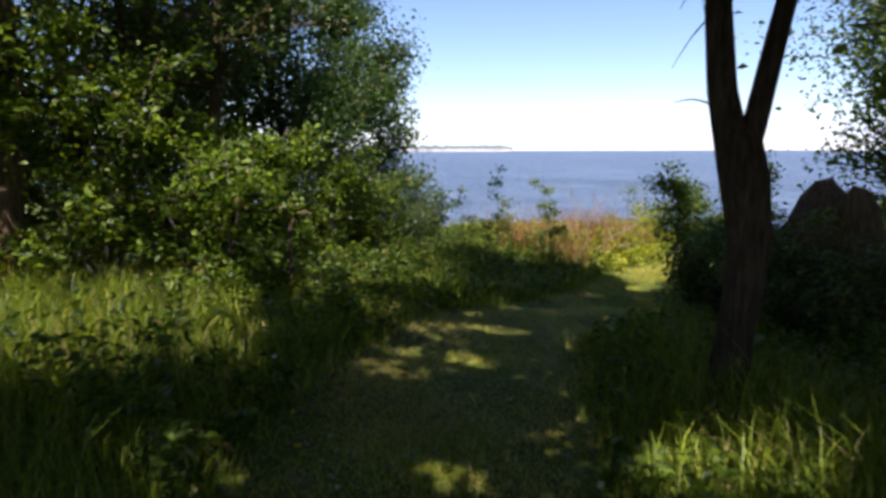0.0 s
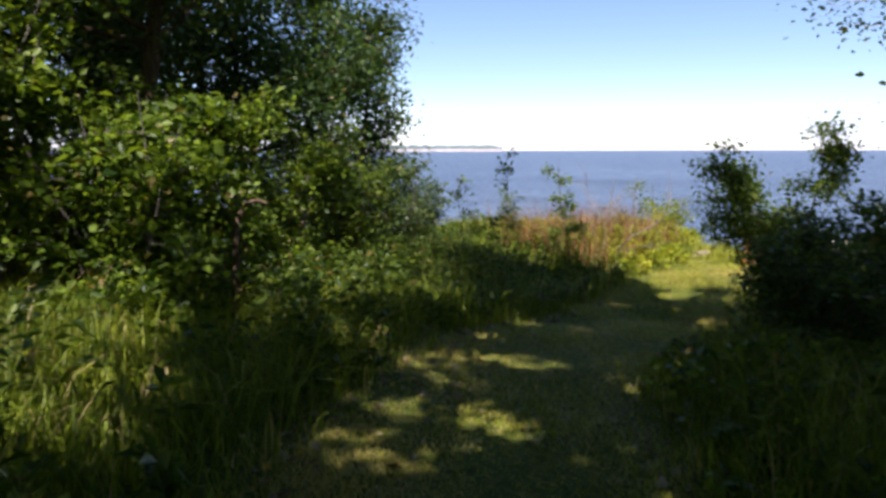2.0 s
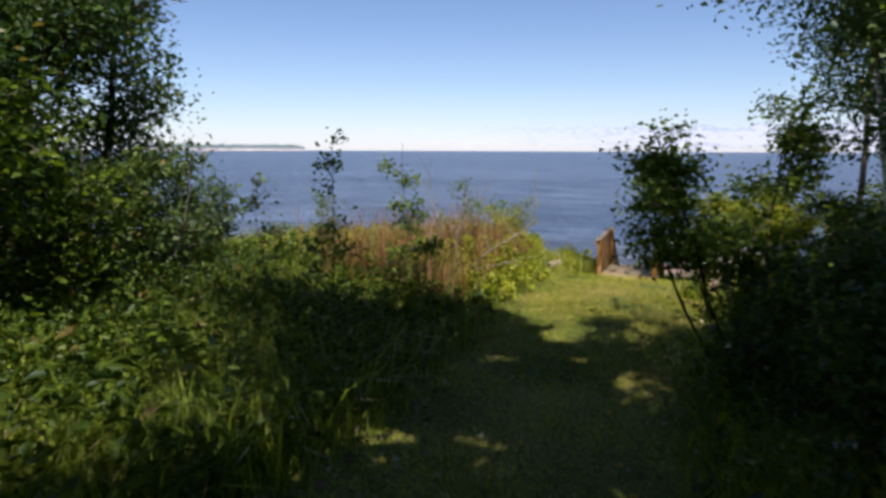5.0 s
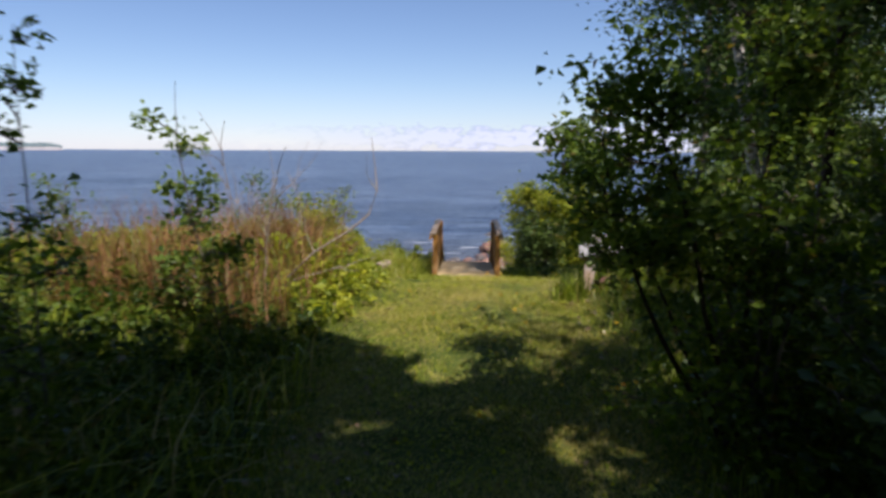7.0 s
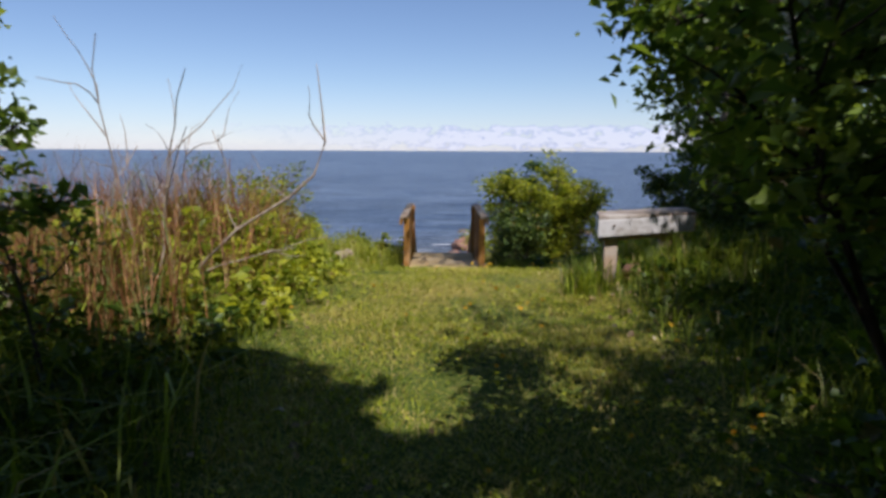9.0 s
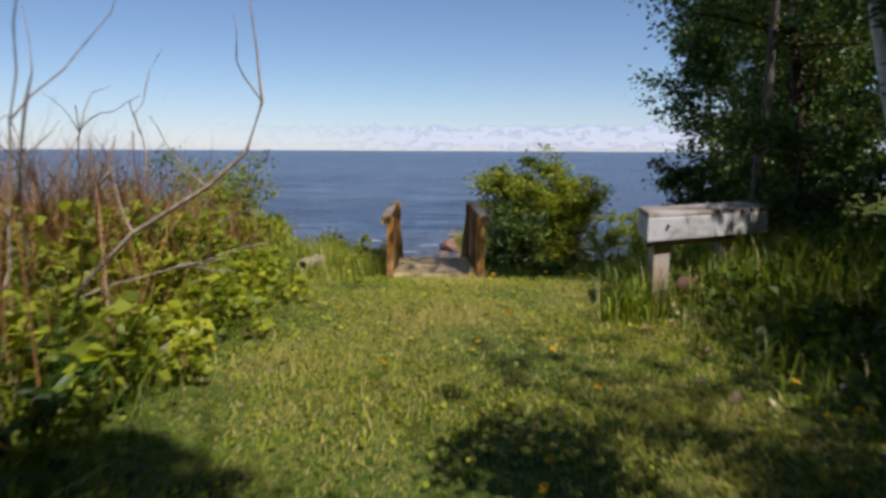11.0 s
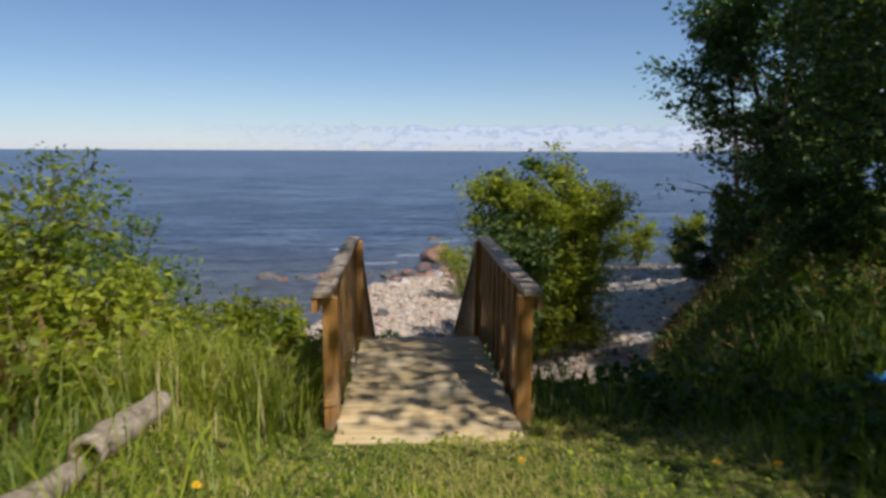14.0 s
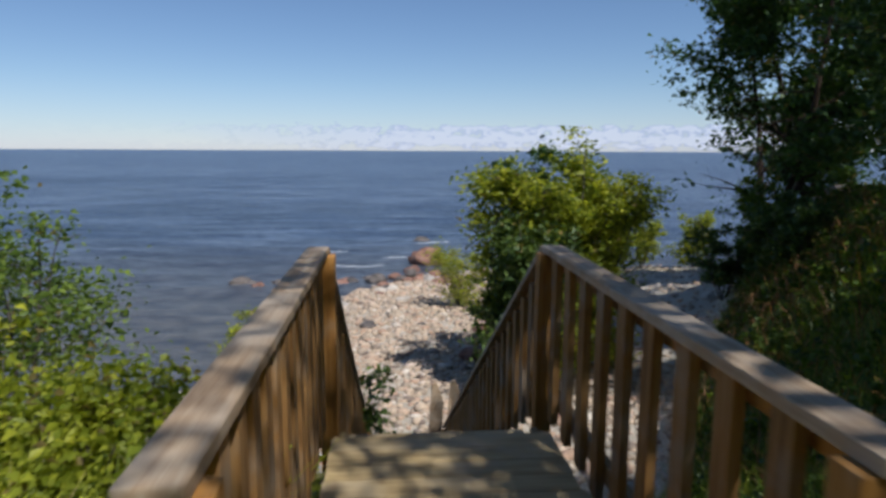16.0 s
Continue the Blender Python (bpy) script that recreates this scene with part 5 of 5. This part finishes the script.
plant("willow_clump", at_ground(1.9, 24.5), ring(7, 0.4, 2.6, 0.03, 80), 12, 4, 3500, 0.11, BARK_GREY, LEAF_HERB,
      "bright low willow on the beach", "bush", 780, clump=0.16, limb_len=0.9, limb_from=0.1, aspect=0.4, shrub=True)

plant("willow_clump", at_ground(4.3, 15.4), ring(9, 0.3, 5.4, 0.05, 81, 0.2), 16, 5, 19000, 0.14, BARK_GREY, LEAF_WILLOW,
      "broad yellow-green willow clump on the beach", "bush", 781, clump=0.2, limb_len=1.2, limb_from=0.08, aspect=0.42, shrub=True)

# slender saplings in the meadow
for i, (x, y, h, n) in enumerate(((-1.8, -7.2, 2.5, 620), (-1.8, -9.35, 2.45, 260), (-3.3, -8.3, 2.1, 260), (-4.6, -5.0, 1.5, 260), (-5.3, -4.0, 1.5, 260))):
    plant("sapling", at_ground(x, y), [((0.06, 0.02, 1.0), h, 0.012), ((-0.12, 0.1, 1.0), h * 0.7, 0.008)], 10, 4, int(n * 1.6), 0.06, BARK_GREY, LEAF_MID,
          "slender young sapling with sparse pale leaves", "sapling", 500 + i, "meadow saplings", clump=0.07, limb_len=0.45, limb_from=0.3, shrub=True)


def dead_branches(x, y, n, h, seed, label, mat, name="dead_shrub", thick=0.014):
    rng = np.random.default_rng(seed)
    root = thing(name, Matrix.Translation(at_ground(x, y)), label, "dead branches", "dead shrubs")
    for _ in range(n):
        a = rng.uniform(0, 6.28)
        st = limb(rng, (rng.normal(0, 0.12), rng.normal(0, 0.12), -0.08), (math.cos(a) * 0.36, math.sin(a) * 0.36, 1.0), h * rng.uniform(0.6, 1.1), thick, thick * 0.3, 9, 0.16, 0.0)
        lines = [st]
        for _ in range(4):
            i = rng.integers(3, 9)
            lines.append(limb(rng, st[0][i], rng.normal(0, 1, 3) * np.array([0.7, 0.7, 0.5]) + np.array([0, 0, 1.1]), h * rng.uniform(0.15, 0.4), 0.006, 0.002, 5, 0.2, 0.02))
        child("stem", mesh_np("stem", *tubes(lines, 5), mat, True), root)



dead_branches(-2.4, -5.0, 5, 2.3, 41, "bare bleached dead shrub above dry grass", BARK_DEAD, thick=0.011)
dead_branches(-2.2, -3.9, 5, 1.5, 42, "leaning reddish dead canes among brambles", BARK_RED, thick=0.013)
dead_branches(-2.55, -3.4, 7, 1.75, 31, "bare bleached dead shrub above dry grass", BARK_DEAD)
dead_branches(-3.3, -3.0, 5, 1.7, 32, "bare bleached dead shrub above dry grass", BARK_DEAD)
dead_branches(-2.1, -2.2, 7, 1.2, 33, "bare reddish dead canes", BARK_RED)
dead_branches(-2.9, -2.0, 7, 1.25, 34, "bare reddish dead canes", BARK_RED)
dead_branches(-3.8, -2.6, 6, 1.3, 36, "bare reddish dead canes", BARK_RED)
dead_branches(-4.4, -3.6, 4, 0.9, 35, "grey driftwood branches standing in the grass", BARK_DEAD)


def root_mound(x, y):
    """The earthy root plate of a toppled tree."""
    rng = np.random.default_rng(9)
    z = gz(x, y)
    root = thing("root_mound", Matrix.Translation((x, y, z)), "brown upturned root mound of a fallen tree in the shade", "root mound")
    me = rock_mesh("root_plate", BARK_BROWN, 17, 3, 0.5)
    ob = child("root_plate", me, root)
    ob.location = (0.1, 0, 1.2)
    ob.scale = (1.25, 0.6, 1.95)
    for _ in range(26):
        a = rng.uniform(0, 6.28)
        p = np.array([math.cos(a) * 0.3, -0.12, 1.15 + math.sin(a) * 0.6])
        rt = limb(rng, p, (math.cos(a), rng.uniform(-0.8, 0.2), math.sin(a)), rng.uniform(0.2, 0.5), 0.02, 0.003, 6, 0.3, 0)
        child("root", mesh_np("root", *tubes([rt], 5), BARK_BROWN, True), root)


def bent_stem(x, y):
    """A bare stem that arches over."""
    p = np.array([[0, 0, -0.1], [0.0, 0.02, 0.5], [0.02, 0.04, 0.9], [0.05, 0.06, 1.08], [0.11, 0.1, 1.17], [0.19, 0.15, 1.2], [0.27, 0.2, 1.17]])
    ob = new("bent_stem", mesh_np("bent_stem", *tubes([(p, np.array([0.03, 0.027, 0.025, 0.023, 0.02, 0.016, 0.008]))], 8), BARK_BROWN, True))
    ob.location = at_ground(x, y)
    tagged(ob, "bare brown stem arching over in front of the woods", "stem")


bent_stem(-1.35, -14.45)


def curved_branch(x, y):
    """A bare dead branch that leans out of the brambles and bends upward."""
    p = np.array([[0, 0, -0.1], [0.3, -0.02, 0.42], [0.62, -0.05, 0.72], [1.05, -0.05, 0.98], [1.27, -0.05, 1.17], [1.37, -0.05, 1.44], [1.35, -0.05, 1.7], [1.31, -0.03, 2.05]])
    root = thing("dead_branch", Matrix.Translation(at_ground(x, y)), "bare tan dead branch curving up out of the brambles", "dead branch")
    child("stem", mesh_np("stem", *tubes([(p, np.array([0.016, 0.015, 0.014, 0.013, 0.011, 0.009, 0.006, 0.003]))], 7), BARK_DEAD, True), root)
    rg = np.random.default_rng(23)
    for i, d in ((3, (-0.5, 0.2, 0.6)), (5, (-0.4, 0.1, 0.7)), (2, (-0.2, 0.1, 0.9))):
        child("twig", mesh_np("twig", *tubes([limb(rg, p[i], d, rg.uniform(0.3, 0.6), 0.007, 0.002, 6, 0.18, 0.02)], 5), BARK_DEAD, True), root)


curved_branch(-2.26, -4.75)
plant("overhanging_shrub", at_ground(1.95, -8.3), [((-0.55, 0.0, 1.0), 2.5, 0.022), ((-0.4, 0.25, 1.0), 2.6, 0.022), ((-0.25, -0.2, 1.0), 2.8, 0.022), ((-0.1, 0.1, 1.0), 2.9, 0.022)], 13, 6, 8500, 0.058,
      BARK, LEAF_MID, "dark shrub leaning out over the mown way", "shrub", 791, clump=0.1, limb_len=0.75, limb_from=0.58, shrub=True)
plant("stair_sprig", at_ground(-0.8, 7.2), [((0.12, 0.02, 1.0), 2.7, 0.012), ((0.2, -0.05, 1.0), 2.3, 0.01)], 9, 3, 420, 0.09, BARK_GREY, LEAF_DARK,
      "thin dark-leaved sprig growing beside the stairs", "sapling", 790, clump=0.07, limb_len=0.4, limb_from=0.4, shrub=True)
root_mound(3.75, -10.2)


# ---- grass, herbs and flowers ----
rng = np.random.default_rng(12)


def on_land(x, y):
    return (ground_z(x, y) > -3.2) & ~((np.abs(x) < 0.6) & (y > -0.36) & (y < 10))


# short turf on the mown way
xs, ys = [], []
for x0, x1, y0, y1, n in ((-2.2, 2.6, -9.5, 0.2, 150000), (-1.2, 4.5, -17, -9.5, 115000), (1.5, 8, -20.5, -15.5, 70000)):
    x, y = scatter(rng, n, x0, x1, y0, y1, lambda x, y: np.where(on_land(x, y), smoothstep(1.6, 0.9, way_off(x, y)), 0))
    xs.append(x)
    ys.append(y)
x, y = np.concatenate(xs), np.concatenate(ys)
turf = new("lawn_grass", mesh_np("lawn_grass", *blades(rng, x, y, 0.055 * (0.75 + 0.45 * np.sin(x * 2.7 + 1.3 * y) * np.cos(y * 1.9 - x) + 0.5 * (rng.uniform(0, 1, len(x)) > 0.93)), 0.003, 1.4, 0.5), LAWN_BLADE))
tagged(turf, "short sunlit lawn grass with dry blades", "grass", kind="stuff")

# clover and other small leaves in the turf
x, y = scatter(rng, 26000, -2.2, 3.0, -9.5, -0.2, lambda x, y: smoothstep(1.7, 1.0, way_off(x, y)) * (0.5 + 0.5 * np.sin(x * 3.1 + 1.0) * np.cos(y * 2.3)))
c = np.stack([x, y, ground_z(x, y) + rng.uniform(0.01, 0.05, len(x))], -1)
clover = new("clover", mesh_np("clover", *leaf_cards(rng, c, 0.024, 0.9, 1.4), LEAF_HERB))
tagged(clover, "small clover leaves among the lawn grass", "clover", kind="stuff")

# last year's leaves on the shaded ground
x, y = scatter(rng, 10500, -1.5, 6.5, -19.5, -0.5, lambda x, y: np.exp(-((way_off(x, y) - np.where(x > np.interp(y, WAY_Y, WAY_X), 1.55, 1.1)) / 0.5) ** 2) * np.where((y > -8) & (x < np.interp(y, WAY_Y, WAY_X)), 0.2, 1.0))
c = np.stack([x, y, ground_z(x, y) + rng.uniform(0.012, 0.035, len(x))], -1)
litter = new("leaf_litter", mesh_np("leaf_litter", *leaf_cards(rng, c, 0.05, 0.7, 2.0), LITTER))
tagged(litter, "dry brown leaf litter along the shaded way", "leaf litter", kind="stuff")

# tall clumps by the bench
a = rng.uniform(0, 6.28, 900)
q = rng.uniform(0, 0.24, 900)
k = rng.integers(0, 4, 900)
x = np.array([1.42, 1.62, 2.3, 2.75])[k] + np.cos(a) * q
y = np.array([-3.95, -3.45, -3.65, -3.3])[k] + np.sin(a) * q
clumps = new("bench_grass", mesh_np("bench_grass", *blades(rng, x, y, 0.36, 0.006, 0.6, 0.3), TALL_BLADE))
tagged(clumps, "tall dark grass tufts round the bench legs", "grass", kind="stuff")

# tall sunny grass beside the stair head
x, y = scatter(rng, 11000, -3.0, -0.72, -2.2, 2.4, lambda x, y: np.where((x > -2.0) & (y < -0.15), 0.08, 1.0) * smoothstep(-3.0, -1.8, x))
verge = new("verge_grass", mesh_np("verge_grass", *blades(rng, x, y, 0.4, 0.005, 0.9, 0.35), VERGE_BLADE))
tagged(verge, "tall yellow-green grass beside the stair head", "grass", kind="stuff")

# tall grass beside it
xs, ys = [], []
for x0, x1, y0, y1, n, w in ((-7, 7, -20, -9.5, 90000, 1), (-8, 5, -9.5, 1.5, 70000, 1), (-8, 8, 1.5, 9, 22000, 1)):
    x, y = scatter(rng, n, x0, x1, y0, y1, lambda x, y: np.where(on_land(x, y), np.where(y > 0, 0.8, smoothstep(0.95, 1.5, way_off(x, y))), 0))
    xs.append(x)
    ys.append(y)
x, y = np.concatenate(xs), np.concatenate(ys)
h = 0.2 + 0.45 * smoothstep(1.1, 2.2, way_off(x, y)) * (0.7 + 0.3 * np.sin(x * 1.9 + y * 1.3))
meadow = new("meadow_grass", mesh_np("meadow_grass", *blades(rng, x, y, h, 0.0042, 0.75), TALL_BLADE))
tagged(meadow, "long green meadow grass beside the mown way", "grass", kind="stuff")

# broad arching blades at the edge of the woods
x, y = scatter(rng, 9000, -4.5, 1.0, -18.8, -12.5, lambda x, y: smoothstep(1.2, 1.8, way_off(x, y)) * (x < np.interp(y, WAY_Y, WAY_X)))
sedge = new("sedge", mesh_np("sedge", *blades(rng, x, y, 0.42, 0.009, 1.35, 0.65), TALL_BLADE))
tagged(sedge, "broad arching sedge blades at the edge of the woods", "grass", kind="stuff")

# long blades among the shaded weeds
x, y = scatter(rng, 5200, -3.5, 0.4, -12.5, -6.6, lambda x, y: smoothstep(1.15, 1.7, way_off(x, y)) * (x < np.interp(y, WAY_Y, WAY_X)))
shade_sedge = new("sedge", mesh_np("sedge", *blades(rng, x, y, 0.6, 0.008, 1.2, 0.5), TALL_BLADE))
tagged(shade_sedge, "long arching grass blades among shaded weeds", "grass", kind="stuff")

# dry reddish stalks
x, y = scatter(rng, 34000, -7.5, -0.9, -6.4, 0.2, lambda x, y: smoothstep(1.3, 2.0, way_off(x, y)) * np.clip(0.45 + 0.9 * np.sin(x * 2.1 + 0.6 * y) * np.cos(y * 1.7 - x), 0.06, 1) * np.exp(-((x + 2.4) / 1.5) ** 2))
stalks = new("dry_stalks", mesh_np("dry_stalks", *blades(rng, x, y, 0.7 + 0.5 * smoothstep(-0.8, -2.6, y), 0.0045, 0.6, 0.12), DRY_STALK))
tagged(stalks, "dry reddish-brown stalks of last year's weeds", "dry stalks", kind="stuff")


def herb_layer(name, n_plants, area, keep, height, leaves, size, mat, label, seed, aspect=0.75, flat=0.9):
    """Leafy herbs: a stem and a few tiers of leaves for each plant."""
    rg = np.random.default_rng(seed)
    x, y = scatter(rg, n_plants, *area, keep)
    m = len(x)
    hh = height(x, y) * rg.uniform(0.55, 1.2, m)
    z = ground_z(x, y)
    lean = rg.normal(0, 0.16, (m, 2))
    k = np.sqrt(rg.uniform(0.08, 1.0, (m, leaves)))
    rad = size * 1.2 * (1.25 - 0.7 * k)
    a = rg.uniform(0, 6.28, (m, leaves))
    c = np.stack([x[:, None] + lean[:, :1] * k * hh[:, None] + np.cos(a) * rad,
                  y[:, None] + lean[:, 1:] * k * hh[:, None] + np.sin(a) * rad,
                  z[:, None] + k * hh[:, None]], -1).reshape(-1, 3)
    v, f = leaf_cards(rg, c, size, aspect, flat)
    ob = new(name, mesh_np(name, v, f, mat))
    tagged(ob, label, "undergrowth", kind="stuff")
    return x, y, z, hh


left_of = lambda x, y: x < np.interp(y, WAY_Y, WAY_X)
herb_layer("bramble_leaves", 4200, (-6.5, 0.2, -7.0, 2.6), lambda x, y: np.where(on_land(x, y), smoothstep(0.9, 1.7, way_off(x, y) + 0.22 * np.sin(x * 4.1 + y * 2.7) * np.cos(y * 3.3)) * left_of(x, y) * smoothstep(-6.3, -4.7, y) * np.where((y > -2.0) & (x > -1.95), 0.12, 1.0), 0), lambda x, y: (0.2 + 0.4 * smoothstep(0.95, 2.0, way_off(x, y)) - 0.16 * smoothstep(2.3, 3.2, way_off(x, y))) * (1 + 0.3 * np.sin(x * 3.7 - y * 2.3)), 22, 0.078, LEAF_HERB,
           "bright yellow-green bramble leaves on the bluff edge", 61)
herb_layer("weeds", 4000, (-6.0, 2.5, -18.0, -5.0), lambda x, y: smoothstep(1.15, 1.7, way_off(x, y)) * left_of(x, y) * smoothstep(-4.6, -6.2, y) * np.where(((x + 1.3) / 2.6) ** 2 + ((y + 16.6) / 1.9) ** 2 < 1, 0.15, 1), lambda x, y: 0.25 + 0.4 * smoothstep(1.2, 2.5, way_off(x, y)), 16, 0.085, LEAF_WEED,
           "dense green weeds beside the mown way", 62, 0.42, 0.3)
herb_layer("weeds", 2900, (0.5, 9.0, -18.5, -6.0), lambda x, y: smoothstep(1.1, 1.6, way_off(x, y)) * (1 - left_of(x, y)), lambda x, y: (0.22 + 0.3 * smoothstep(1.2, 2.5, way_off(x, y))) * (1 - 0.5 * smoothstep(-13.6, -14.8, y)), 12, 0.075, LEAF_MAPLE,
           "shaded weeds beside the mown way", 63)
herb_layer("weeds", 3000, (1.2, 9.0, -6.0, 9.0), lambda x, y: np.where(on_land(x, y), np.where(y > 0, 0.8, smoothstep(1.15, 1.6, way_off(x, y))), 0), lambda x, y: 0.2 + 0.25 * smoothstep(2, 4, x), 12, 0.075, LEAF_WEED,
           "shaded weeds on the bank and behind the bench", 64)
herb_layer("weeds", 2600, (-9.0, -0.75, 1.0, 9.5), lambda x, y: np.where(on_land(x, y), 0.9, 0), lambda x, y: 0.5 + 0 * x, 18, 0.085, LEAF_HERB,
           "bright green weeds covering the bank beside the stairs", 65)

# cover of the wooded bank
bank = lambda x, y: np.where((ground_z(x, y) > -3.4) & (y > 1.5 * (x - 1.8) - 2.0) & (y < 1.5 * (x - 1.8) + 9), 0.9 * smoothstep(2.6, 4.6, x), 0)
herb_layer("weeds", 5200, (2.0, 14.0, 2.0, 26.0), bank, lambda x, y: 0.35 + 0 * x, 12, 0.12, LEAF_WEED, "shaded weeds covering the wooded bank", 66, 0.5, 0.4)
x, y = scatter(rng, 16000, 2.0, 14.0, 2.0, 26.0, bank)
bank_grass = new("bank_grass", mesh_np("bank_grass", *blades(rng, x, y, 0.6, 0.008, 1.1, 0.5), DRY_STALK))
tagged(bank_grass, "matted dry grass on the wooded bank", "grass", kind="stuff")


def dandelion_meshes():
    rg = np.random.default_rng(3)
    n = 46
    a = rg.uniform(0, 6.28, n)
    e = rg.uniform(0.05, 1.4, n)
    d = np.stack([np.cos(a) * np.cos(e), np.sin(a) * np.cos(e), np.sin(e)], -1)
    s = np.cross(d, [0.3, 0.2, 1.0])
    s = unit(s) * 0.0025
    o = d * 0.003
    t = d * np.array([0.022, 0.022, 0.014])
    v = np.stack([o - s * 0.6, o + s * 0.6, t + s, t - s], 1).reshape(-1, 3)
    f = (np.arange(n) * 4)[:, None] + np.array([[0, 1, 2, 3]])
    head = mesh_np("flower_head", v, f, PETAL)
    stem = mesh_np("stem", *tubes([(np.array([[0, 0, -0.13], [0.004, 0, -0.06], [0, 0, 0.0]]), np.array([0.0025, 0.002, 0.002]))], 5), STEM)
    return head, stem


HEAD, FSTEM = dandelion_meshes()
_r = random.Random(40)
count = 0
while count < 64:
    x, y = _r.uniform(-1.3, 2.4), _r.uniform(-8.2, -0.8)
    if count >= 46:
        y = _r.uniform(-18.5, -8.5)
        x = float(np.interp(y, WAY_Y, WAY_X)) + _r.uniform(-1.3, 1.0)
    if _r.random() > (0.9 if x > 0.2 else 0.25) or float(way_off(x, y)) > 1.25:
        continue
    d = thing("dandelion", pose(x, y, gz(x, y) + 0.1, _r.uniform(-20, 20), _r.uniform(-20, 20), _r.uniform(0, 360)), "yellow dandelion flower in the lawn", "flower", "lawn dandelions")
    child("flower_head", HEAD, d, "yellow petals")
    child("stem", FSTEM, d)
    count += 1
